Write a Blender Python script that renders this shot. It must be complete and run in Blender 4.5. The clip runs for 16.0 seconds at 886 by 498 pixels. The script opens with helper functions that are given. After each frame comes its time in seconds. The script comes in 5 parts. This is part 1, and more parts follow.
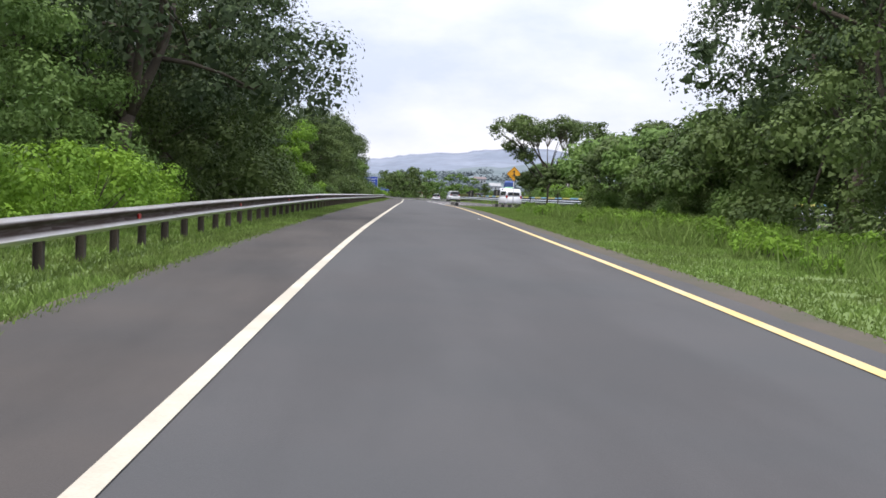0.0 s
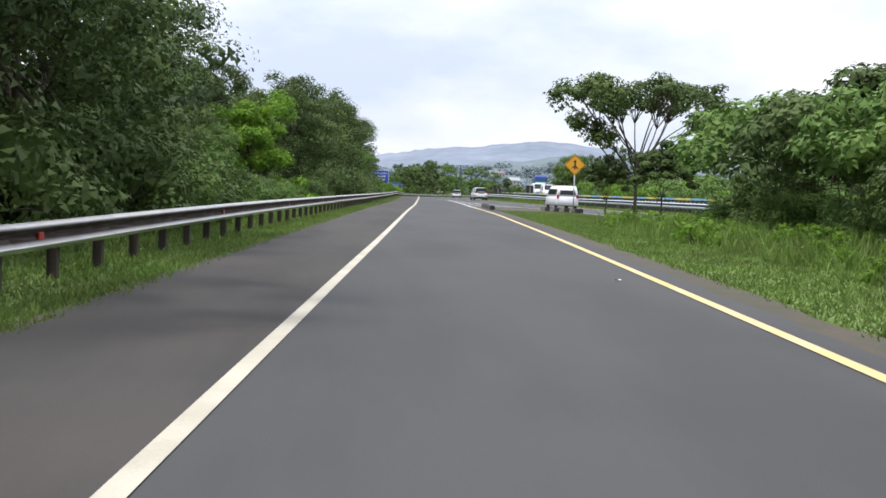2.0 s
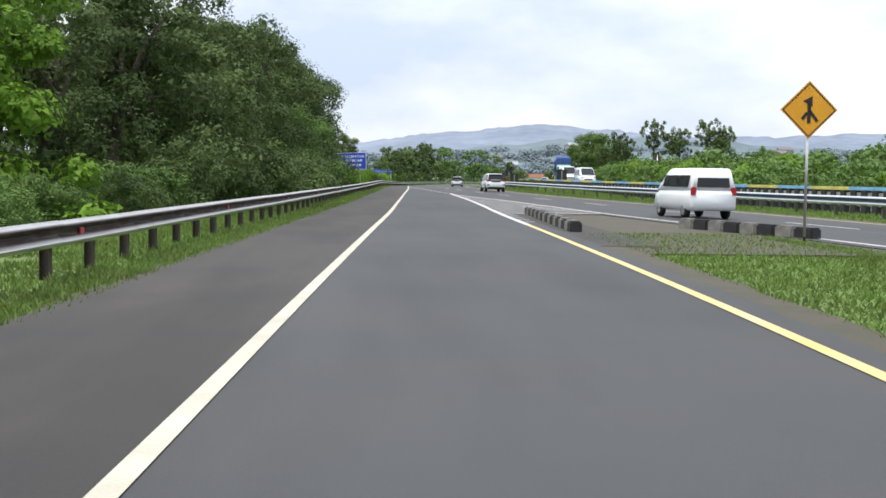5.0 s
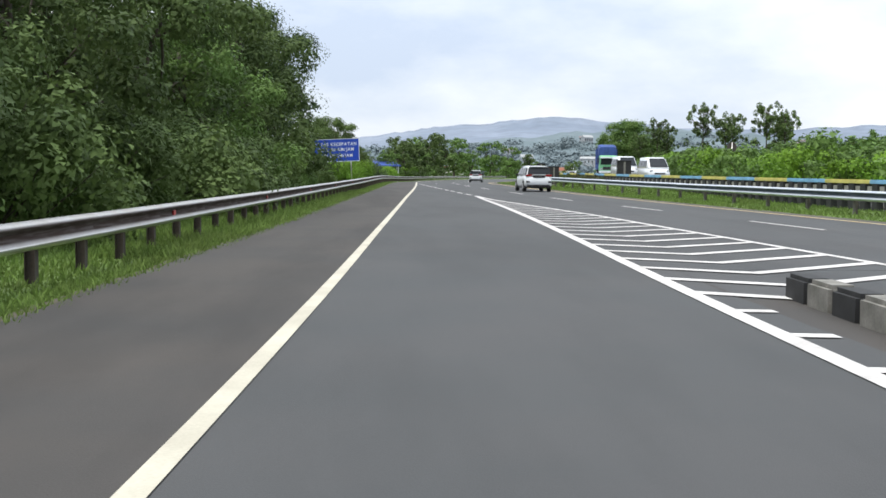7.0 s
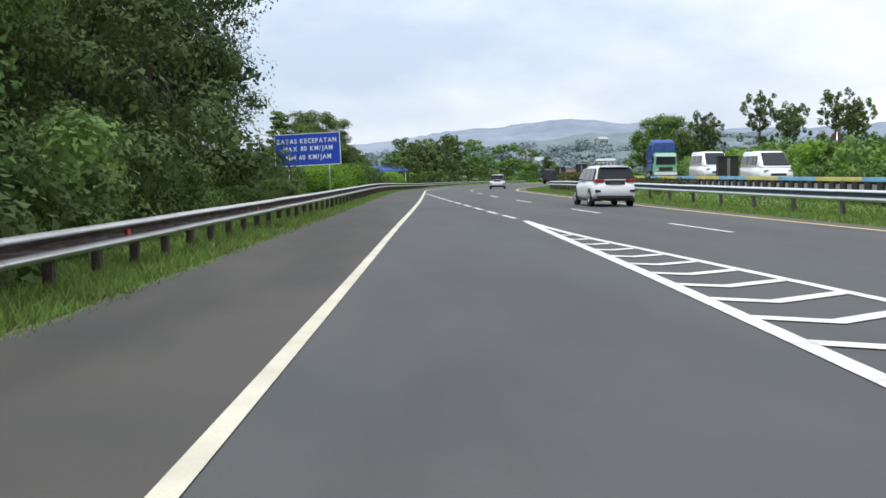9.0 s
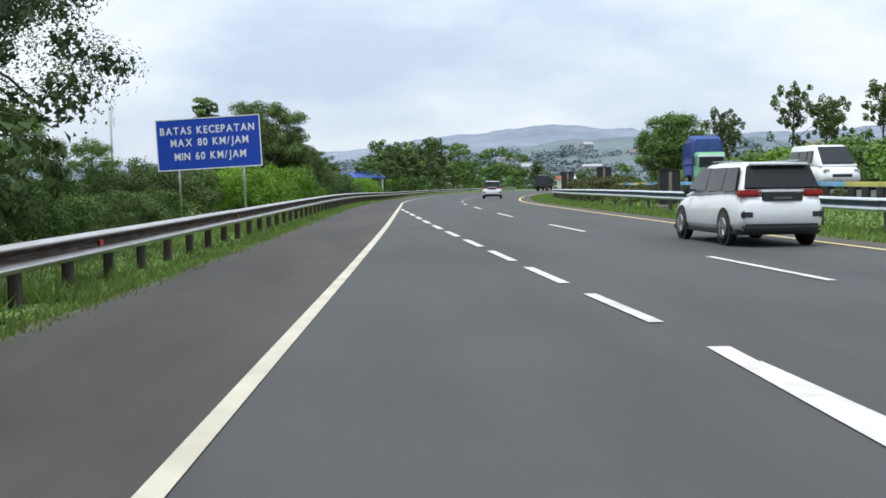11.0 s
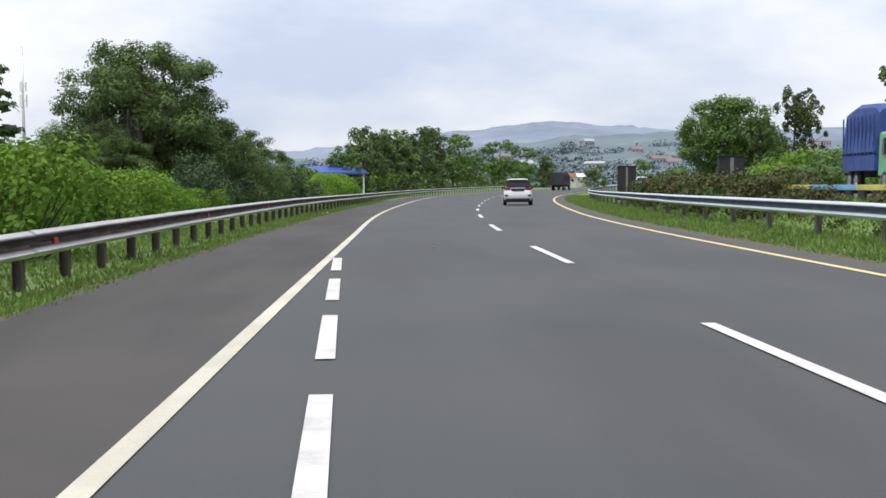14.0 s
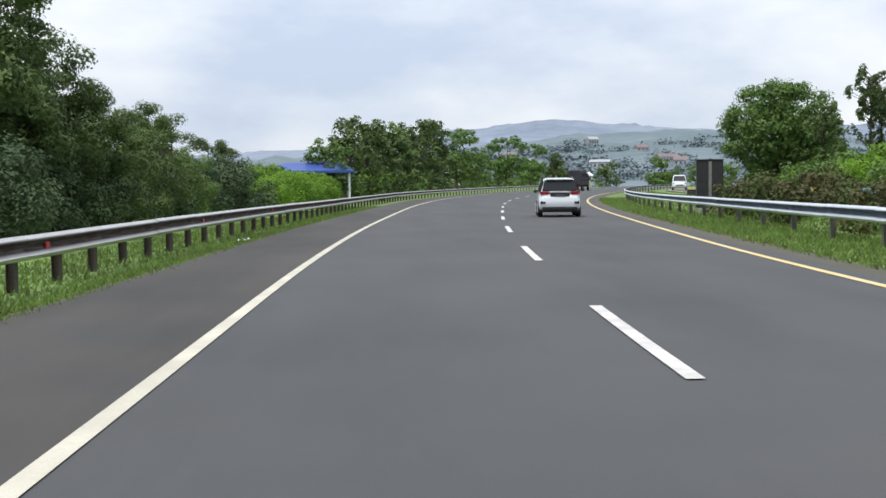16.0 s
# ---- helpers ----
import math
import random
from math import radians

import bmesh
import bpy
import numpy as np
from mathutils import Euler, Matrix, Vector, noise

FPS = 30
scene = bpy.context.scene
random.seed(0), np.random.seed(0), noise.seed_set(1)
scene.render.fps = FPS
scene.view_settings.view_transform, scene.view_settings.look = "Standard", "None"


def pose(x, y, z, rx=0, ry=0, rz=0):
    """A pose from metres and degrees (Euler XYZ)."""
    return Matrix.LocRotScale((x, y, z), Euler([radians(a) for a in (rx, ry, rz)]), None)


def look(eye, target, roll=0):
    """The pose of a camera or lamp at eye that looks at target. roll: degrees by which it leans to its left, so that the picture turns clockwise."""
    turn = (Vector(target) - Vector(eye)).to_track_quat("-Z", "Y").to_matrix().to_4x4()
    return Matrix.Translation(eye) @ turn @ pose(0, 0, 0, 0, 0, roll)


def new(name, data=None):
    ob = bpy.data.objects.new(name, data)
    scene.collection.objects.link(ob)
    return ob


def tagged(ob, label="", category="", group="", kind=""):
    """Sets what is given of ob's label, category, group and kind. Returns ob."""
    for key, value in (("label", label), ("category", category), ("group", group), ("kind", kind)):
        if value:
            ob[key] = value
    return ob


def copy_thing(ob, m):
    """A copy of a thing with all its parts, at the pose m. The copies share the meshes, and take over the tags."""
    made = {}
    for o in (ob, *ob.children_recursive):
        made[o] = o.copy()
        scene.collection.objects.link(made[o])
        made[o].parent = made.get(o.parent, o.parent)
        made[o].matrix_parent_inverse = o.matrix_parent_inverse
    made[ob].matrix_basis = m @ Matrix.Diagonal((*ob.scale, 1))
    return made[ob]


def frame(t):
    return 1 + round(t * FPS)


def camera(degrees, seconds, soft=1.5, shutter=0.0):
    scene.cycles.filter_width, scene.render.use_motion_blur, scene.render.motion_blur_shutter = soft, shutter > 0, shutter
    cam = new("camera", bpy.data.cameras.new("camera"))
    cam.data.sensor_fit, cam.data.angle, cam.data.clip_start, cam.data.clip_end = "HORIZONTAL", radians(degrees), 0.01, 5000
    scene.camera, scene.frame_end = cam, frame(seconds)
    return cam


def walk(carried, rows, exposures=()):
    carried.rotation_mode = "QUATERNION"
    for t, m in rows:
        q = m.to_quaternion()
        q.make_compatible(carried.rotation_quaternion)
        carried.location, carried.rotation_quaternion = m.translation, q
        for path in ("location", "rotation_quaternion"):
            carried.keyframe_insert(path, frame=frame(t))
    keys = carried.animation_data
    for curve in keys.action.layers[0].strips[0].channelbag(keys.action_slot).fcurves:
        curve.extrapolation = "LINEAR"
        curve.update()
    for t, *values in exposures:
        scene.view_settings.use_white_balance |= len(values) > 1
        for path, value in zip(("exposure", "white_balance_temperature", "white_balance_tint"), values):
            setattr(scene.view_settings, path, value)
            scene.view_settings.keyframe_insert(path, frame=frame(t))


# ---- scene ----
# camera: a car-borne camera, 1.35 m over the road
cam = camera(41.0, 16.0, soft=1.6)
PATH = [  # seconds, x, y, z, yaw, pitch, lean
    (0.0, 0.00, 0.00, 0.63, -4.69, -2.45, -2.04),
    (0.5, 0.44, 7.74, 0.74, -4.30, -2.34, -2.16),
    (1.0, 0.82, 15.46, 0.86, -4.04, -2.58, -2.29),
    (1.5, 1.20, 23.12, 0.95, -3.92, -2.59, -2.07),
    (2.0, 1.62, 30.69, 1.03, -3.87, -2.74, -1.86),
    (2.5, 2.00, 38.16, 1.075, -3.73, -2.63, -1.52),
    (3.0, 2.44, 45.60, 1.16, -3.54, -2.78, -1.25),
    (3.5, 2.975, 53.13, 1.22, -3.40, -2.79, -1.11),
    (4.0, 3.43, 60.76, 1.27, -3.74, -2.94, -1.09),
    (6.5, 5.64, 100.11, 1.35, -3.97, -3.86, -0.51),
    (7.0, 6.00, 107.79, 1.36, -3.46, -3.74, -0.57),
    (7.5, 6.29, 115.07, 1.37, -3.07, -3.63, -0.51),
    (8.0, 6.61, 122.33, 1.34, -2.88, -3.54, -0.21),
    (8.5, 6.97, 129.15, 1.38, -2.54, -3.48, 0.23),
    (9.0, 7.40, 135.64, 1.39, -2.80, -3.50, 0.42),
    (9.5, 7.61, 141.26, 1.39, -3.20, -3.48, 0.46),
    (10.0, 7.93, 147.08, 1.40, -3.37, -3.35, 0.62),
    (10.2, 8.07, 149.56, 1.41, -3.40, -3.31, 0.65),
    (12.3, 9.64, 176.75, 1.47, -3.90, -3.10, 0.87),
    (12.5, 9.80, 179.05, 1.47, -3.68, -3.11, 0.84),
    (13.0, 10.11, 185.58, 1.49, -3.59, -3.08, 0.59),
    (13.5, 10.43, 190.89, 1.51, -3.63, -3.32, 0.16),
    (14.0, 10.71, 196.74, 1.53, -3.79, -3.34, 0.44),
    (14.5, 10.99, 202.15, 1.54, -3.88, -3.44, 0.29),
    (15.0, 11.29, 207.98, 1.55, -3.94, -3.45, 0.43),
    (15.5, 11.59, 213.84, 1.56, -3.94, -3.45, 0.60),
    (16.0, 12.03, 219.74, 1.57, -3.71, -3.38, 0.58),
]
EXPOSURES = [  # seconds, stops, kelvin, tint
    (0.0, 0.08, 6500, 15), (0.5, -0.03, 6450, 8), (2.0, 0.06, 6450, 11), (3.5, 0.07, 6450, 12), (4.2, 0.05, 6450, 11), (6.5, 0.0, 6400, 6), (7.0, -0.02, 6450, 7), (8.5, -0.03, 6450, 8),
    (9.5, -0.15, 6250, 5), (10.2, -0.15, 6300, 7), (12.3, -0.21, 6150, 3), (12.5, -0.21, 6150, 3), (13.0, -0.21, 6260, 5), (14.0, -0.20, 6410, 10), (16.0, -0.20, 6380, 8),
]
walk(cam, [(t, pose(x, y, z, 0, 0, yaw) @ pose(0, 0, 0, 90 + pitch) @ pose(0, 0, 0, 0, 0, -lean)) for t, x, y, z, yaw, pitch, lean in PATH], EXPOSURES)

# ---- world and sun: a bright, thinly overcast day ----
SUN_DIR = Vector((-0.30, -0.22, 0.93)).normalized()  # towards the sun
world = bpy.data.worlds.new("sky")
scene.world = world
world.use_nodes = True
wn, wl = world.node_tree.nodes, world.node_tree.links
wn.clear()
w_out, w_bg = wn.new("ShaderNodeOutputWorld"), wn.new("ShaderNodeBackground")
w_sky = wn.new("ShaderNodeTexSky")
w_sky.sky_type, w_sky.sun_disc = "NISHITA", False
w_sky.sun_elevation = math.asin(SUN_DIR.z)
w_sky.sun_rotation = math.atan2(SUN_DIR.x, SUN_DIR.y)
w_co, w_map = wn.new("ShaderNodeTexCoord"), wn.new("ShaderNodeMapping")
w_map.inputs["Scale"].default_value = (1.0, 1.0, 2.4)
w_noise = wn.new("ShaderNodeTexNoise")
w_noise.inputs["Scale"].default_value, w_noise.inputs["Detail"].default_value, w_noise.inputs["Roughness"].default_value = 2.6, 7.0, 0.55
w_ramp = wn.new("ShaderNodeValToRGB")
w_ramp.color_ramp.elements[0].position, w_ramp.color_ramp.elements[0].color = 0.38, (7.3, 8.2, 10.1, 1)
w_ramp.color_ramp.elements[1].position, w_ramp.color_ramp.elements[1].color = 0.62, (11.9, 12.0, 12.3, 1)
w_mix = wn.new("ShaderNodeMix")
w_mix.data_type = "RGBA"
w_mix.inputs["Factor"].default_value = 0.90
wl.new(w_co.outputs["Generated"], w_map.inputs["Vector"])
wl.new(w_map.outputs["Vector"], w_noise.inputs["Vector"])
wl.new(w_noise.outputs["Fac"], w_ramp.inputs["Fac"])
wl.new(w_sky.outputs["Color"], w_mix.inputs["A"])
wl.new(w_ramp.outputs["Color"], w_mix.inputs["B"])
# an overcast sky grows brighter towards the zenith
w_sep, w_up = wn.new("ShaderNodeSeparateXYZ"), wn.new("ShaderNodeMath")
w_up.operation, w_up.use_clamp = "MULTIPLY_ADD", False
w_up.inputs[1].default_value, w_up.inputs[2].default_value = 0.90, 0.94
w_abs = wn.new("ShaderNodeMath")
w_abs.operation = "MAXIMUM"
w_abs.inputs[1].default_value = 0.0
w_scale = wn.new("ShaderNodeVectorMath")
w_scale.operation = "SCALE"
wl.new(w_co.outputs["Generated"], w_sep.inputs["Vector"])
wl.new(w_sep.outputs["Z"], w_abs.inputs[0])
wl.new(w_abs.outputs[0], w_up.inputs[0])
wl.new(w_mix.outputs["Result"], w_scale.inputs[0])
wl.new(w_up.outputs[0], w_scale.inputs["Scale"])
wl.new(w_scale.outputs["Vector"], w_bg.inputs["Color"])
wl.new(w_bg.outputs["Background"], w_out.inputs["Surface"])
w_bg.inputs["Strength"].default_value = 0.10

sun_data = bpy.data.lights.new("sun", "SUN")
sun_data.energy, sun_data.angle, sun_data.color = 3.4, radians(6), (1.0, 0.96, 0.89)
sun = new("sun", sun_data)
sun.matrix_world = look(SUN_DIR * 60, (0, 0, 0))


# ---- materials ----
def material(name, colour, rough=0.8, metal=0.0, vary=0.25, scale=4.0, fine=60.0, bump=0.0, tint=None, object_random=0.0, island=0.0, translucent=0.0, coat=0.0, wear=0.0):
    """A surface with variation at two scales; tint is the second colour that the coarse noise mixes in."""
    m = bpy.data.materials.new(name)
    m.use_nodes = True
    n, l = m.node_tree.nodes, m.node_tree.links
    b, out = n["Principled BSDF"], n["Material Output"]
    co = n.new("ShaderNodeTexCoord")
    coarse, grain = n.new("ShaderNodeTexNoise"), n.new("ShaderNodeTexNoise")
    for t, s, d in ((coarse, scale, 5.0), (grain, fine, 3.0)):
        t.inputs["Scale"].default_value, t.inputs["Detail"].default_value = s, d
        l.new(co.outputs["Object"], t.inputs["Vector"])
    mix = n.new("ShaderNodeMix")
    mix.data_type = "RGBA"
    other = tint or tuple(c * (1 - vary) for c in colour)
    mix.inputs["A"].default_value, mix.inputs["B"].default_value = (*colour, 1), (*other, 1)
    ramp = n.new("ShaderNodeMapRange")
    ramp.inputs["From Min"].default_value, ramp.inputs["From Max"].default_value = 0.35, 0.65
    l.new(coarse.outputs["Fac"], ramp.inputs["Value"])
    l.new(ramp.outputs["Result"], mix.inputs["Factor"])
    hsv = n.new("ShaderNodeHueSaturation")
    l.new(mix.outputs["Result"], hsv.inputs["Color"])
    val = n.new("ShaderNodeMath")
    val.operation = "MULTIPLY_ADD"
    l.new(grain.outputs["Fac"], val.inputs[0])
    val.inputs[1].default_value, val.inputs[2].default_value = vary * 1.6, 1 - vary * 0.8
    value = val.outputs[0]
    for amount, node, socket in ((object_random, "ShaderNodeObjectInfo", "Random"), (island, "ShaderNodeNewGeometry", "Random Per Island")):
        if amount:
            src = n.new(node)
            add = n.new("ShaderNodeMath")
            add.operation = "MULTIPLY_ADD"
            add.inputs[1].default_value, add.inputs[2].default_value = amount, 1 - amount / 2
            l.new(src.outputs[socket], add.inputs[0])
            mul = n.new("ShaderNodeMath")
            mul.operation = "MULTIPLY"
            l.new(value, mul.inputs[0])
            l.new(add.outputs[0], mul.inputs[1])
            value = mul.outputs[0]
    if wear:  # long faint stains along the way of travel
        mp, st, mr, mul = n.new("ShaderNodeMapping"), n.new("ShaderNodeTexNoise"), n.new("ShaderNodeMapRange"), n.new("ShaderNodeMath")
        mp.inputs["Scale"].default_value = (0.55, 0.09, 1.0)
        st.inputs["Scale"].default_value, st.inputs["Detail"].default_value, st.inputs["Roughness"].default_value = 1.0, 6.0, 0.6
        mr.inputs["From Min"].default_value, mr.inputs["From Max"].default_value = 0.38, 0.56
        mr.inputs["To Min"].default_value, mr.inputs["To Max"].default_value = 1.0 - wear, 1.0
        mul.operation = "MULTIPLY"
        l.new(co.outputs["Object"], mp.inputs["Vector"])
        l.new(mp.outputs["Vector"], st.inputs["Vector"])
        l.new(st.outputs["Fac"], mr.inputs["Value"])
        l.new(value, mul.inputs[0])
        l.new(mr.outputs["Result"], mul.inputs[1])
        value = mul.outputs[0]
    l.new(value, hsv.inputs["Value"])
    l.new(hsv.outputs["Color"], b.inputs["Base Color"])
    b.inputs["Roughness"].default_value, b.inputs["Metallic"].default_value = rough, metal
    b.inputs["Coat Weight"].default_value = coat
    if bump:
        bp = n.new("ShaderNodeBump")
        bp.inputs["Strength"].default_value, bp.inputs["Distance"].default_value = bump, 0.01
        l.new(grain.outputs["Fac"], bp.inputs["Height"])
        l.new(bp.outputs["Normal"], b.inputs["Normal"])
    if translucent:
        b.inputs["Specular IOR Level"].default_value = 0.16
        tr, ms = n.new("ShaderNodeBsdfTranslucent"), n.new("ShaderNodeMixShader")
        l.new(hsv.outputs["Color"], tr.inputs["Color"])
        ms.inputs["Fac"].default_value = translucent
        l.new(b.outputs["BSDF"], ms.inputs[1])
        l.new(tr.outputs["BSDF"], ms.inputs[2])
        l.new(ms.outputs["Shader"], out.inputs["Surface"])
    return m


ASPHALT = material("asphalt", (0.054, 0.053, 0.054), 0.85, vary=0.22, scale=0.35, fine=90, bump=0.25, tint=(0.046, 0.048, 0.050), wear=0.22)
# older, browner asphalt; tree shade over the shoulder is also in this colour
SHOULDER = material("asphalt_shoulder", (0.052, 0.045, 0.040), 0.9, vary=0.26, scale=0.4, fine=80, bump=0.3, tint=(0.040, 0.037, 0.035), wear=0.34)
ASPHALT_OLD = material("asphalt_old", (0.088, 0.086, 0.085), 0.9, vary=0.25, scale=0.5, fine=70, bump=0.3, tint=(0.072, 0.071, 0.071))
WHITE_PAINT = material("road_paint_white", (0.50, 0.47, 0.385), 0.8, vary=0.22, scale=1.2, fine=50, tint=(0.40, 0.37, 0.30))
DASH_PAINT = material("dash_paint_white", (0.58, 0.56, 0.545), 0.8, vary=0.3, scale=2.5, fine=40, tint=(0.42, 0.40, 0.385))
YELLOW_PAINT = material("road_paint_yellow", (0.58, 0.42, 0.16), 0.75, vary=0.2, scale=0.8, fine=50, tint=(0.55, 0.45, 0.25))
GROUND = material("ground_grass", (0.115, 0.185, 0.038), 0.95, vary=0.4, scale=0.5, fine=14, bump=0.5, tint=(0.09, 0.135, 0.034))
SOIL = material("soil", (0.076, 0.062, 0.046), 0.95, vary=0.4, scale=1.5, fine=20, tint=(0.057, 0.055, 0.034))
GRASS = material("grass_blades", (0.152, 0.236, 0.056), 0.7, vary=0.4, scale=0.5, fine=3, tint=(0.118, 0.166, 0.044), island=0.6, translucent=0.35)
BARK = material("bark", (0.075, 0.060, 0.045), 0.95, vary=0.4, scale=2, fine=18, bump=0.5)
LEAF_DARK = material("leaves_dark", (0.056, 0.088, 0.029), 0.62, vary=0.28, scale=0.45, fine=2.2, tint=(0.102, 0.148, 0.044), island=0.22, object_random=0.45, translucent=0.22)
# deep green lowered further: the overhanging crowns' backlit darkness sits in this colour
LEAF_DEEP_SHADED = material("leaves_deep_shaded", (0.041, 0.066, 0.031), 0.66, vary=0.28, scale=0.45, fine=2.2, tint=(0.074, 0.110, 0.045), island=0.22, object_random=0.3, translucent=0.14)
LEAF_MID = material("leaves_mid", (0.078, 0.140, 0.036), 0.62, vary=0.28, scale=0.45, fine=2.2, tint=(0.128, 0.202, 0.052), island=0.22, object_random=0.45, translucent=0.25)
LEAF_LIGHT = material("leaves_light", (0.155, 0.27, 0.028), 0.62, vary=0.28, scale=0.7, fine=3.0, tint=(0.105, 0.20, 0.028), island=0.22, object_random=0.35, translucent=0.34)
LEAF_RED = material("leaves_reddish", (0.075, 0.058, 0.026), 0.65, vary=0.3, scale=0.6, fine=2.5, tint=(0.06, 0.095, 0.025), island=0.4, object_random=0.4, translucent=0.2)
ZINC = material("galvanised_steel", (0.56, 0.56, 0.57), 0.3, metal=0.75, vary=0.25, scale=0.8, fine=25, tint=(0.46, 0.43, 0.40))
MEDIAN_POST = material("median_post_steel", (0.19, 0.185, 0.175), 0.65, metal=0.2, vary=0.35, scale=2, fine=30, tint=(0.12, 0.105, 0.09), object_random=0.4)
POST = material("post_steel", (0.07, 0.063, 0.058), 0.75, metal=0.2, vary=0.35, scale=2, fine=30, tint=(0.055, 0.042, 0.034), object_random=0.4)
WHITE_RAIL = material("rail_white", (0.60, 0.63, 0.69), 0.35, metal=0.45, vary=0.15, scale=0.6, fine=20, tint=(0.48, 0.52, 0.58))
RED_LENS = material("red_reflector", (0.45, 0.02, 0.02), 0.3, vary=0.1)
CONCRETE = material("concrete", (0.30, 0.29, 0.27), 0.9, vary=0.35, scale=3, fine=40, bump=0.3, tint=(0.20, 0.19, 0.17))
BLACK_PAINT = material("black_paint", (0.022, 0.022, 0.023), 0.8, vary=0.4, scale=4, fine=40)
CREAM_PAINT = material("worn_white_paint", (0.22, 0.21, 0.19), 0.85, vary=0.45, scale=4, fine=40, tint=(0.13, 0.125, 0.11))
SIGN_BLUE = material("sign_blue", (0.012, 0.055, 0.42), 0.45, vary=0.1, scale=1.5, fine=20)
SIGN_WHITE = material("sign_white", (0.72, 0.74, 0.78), 0.5, vary=0.1, scale=2, fine=30)
SIGN_YELLOW = material("sign_yellow", (0.70, 0.33, 0.015), 0.5, vary=0.12, scale=2, fine=20)
CAR_WHITE = material("car_paint_white", (0.74, 0.76, 0.78), 0.25, vary=0.05, scale=1, fine=10, coat=0.6)
CAR_GLASS = material("car_glass", (0.018, 0.021, 0.024), 0.08, vary=0.1, scale=1, fine=10)
CAR_GLASS.node_tree.nodes["Principled BSDF"].inputs["Specular IOR Level"].default_value = 0.22
RUBBER = material("rubber", (0.018, 0.018, 0.018), 0.85, vary=0.3, scale=5, fine=30)
RIM = material("rim_alloy", (0.35, 0.35, 0.36), 0.35, metal=0.7, vary=0.1)
TAIL_RED = material("tail_lamp", (0.32, 0.012, 0.012), 0.25, vary=0.1)
CHROME = material("chrome", (0.6, 0.6, 0.62), 0.25, metal=0.9, vary=0.1)
DARK_TARP = material("dark_tarpaulin", (0.035, 0.037, 0.045), 0.8, vary=0.3, scale=1.5, fine=12, bump=0.4)
BLUE_TARP = material("blue_tarpaulin", (0.035, 0.075, 0.26), 0.7, vary=0.3, scale=1.2, fine=10, bump=0.4)
GREEN_PAINT = material("green_cab_paint", (0.16, 0.42, 0.22), 0.4, vary=0.15)
PLASTIC_BLACK = material("black_plastic", (0.02, 0.02, 0.022), 0.6, vary=0.25)
RAIL_BLUE = material("rail_paint_blue", (0.22, 0.45, 0.68), 0.6, vary=0.25, scale=1.0, fine=20)
RAIL_YELLOW = material("rail_paint_yellow", (0.62, 0.55, 0.16), 0.6, vary=0.25, scale=1.0, fine=20)
HOUSE_WALL = material("plaster", (0.58, 0.55, 0.50), 0.9, vary=0.2, scale=1, fine=12)
ROOF_TILE = material("roof_tiles", (0.26, 0.10, 0.06), 0.85, vary=0.35, scale=2, fine=14)
# wall and roof for far slopes, greyed so the colour carries the haze
HOUSE_HAZED = material("hazed_plaster", (0.36, 0.37, 0.38), 0.9, vary=0.2, scale=0.3, fine=3)
ROOF_HAZED = material("hazed_roof_tiles", (0.20, 0.16, 0.16), 0.9, vary=0.2, scale=0.3, fine=3)
ROOF_BLUE = material("blue_sheet_roof", (0.04, 0.08, 0.30), 0.5, vary=0.15, scale=1, fine=12)
# distance haze is painted into both hill colours
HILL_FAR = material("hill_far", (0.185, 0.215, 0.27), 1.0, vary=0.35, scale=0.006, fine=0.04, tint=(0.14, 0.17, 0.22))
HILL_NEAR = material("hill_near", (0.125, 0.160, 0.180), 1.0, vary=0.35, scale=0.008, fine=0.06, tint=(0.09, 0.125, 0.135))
# leaf colour pulled towards blue-grey to paint in the haze
WOODS_HAZED = material("far_woods", (0.132, 0.166, 0.182), 0.95, vary=0.25, scale=0.01, fine=0.2, tint=(0.142, 0.178, 0.19), island=0.1)

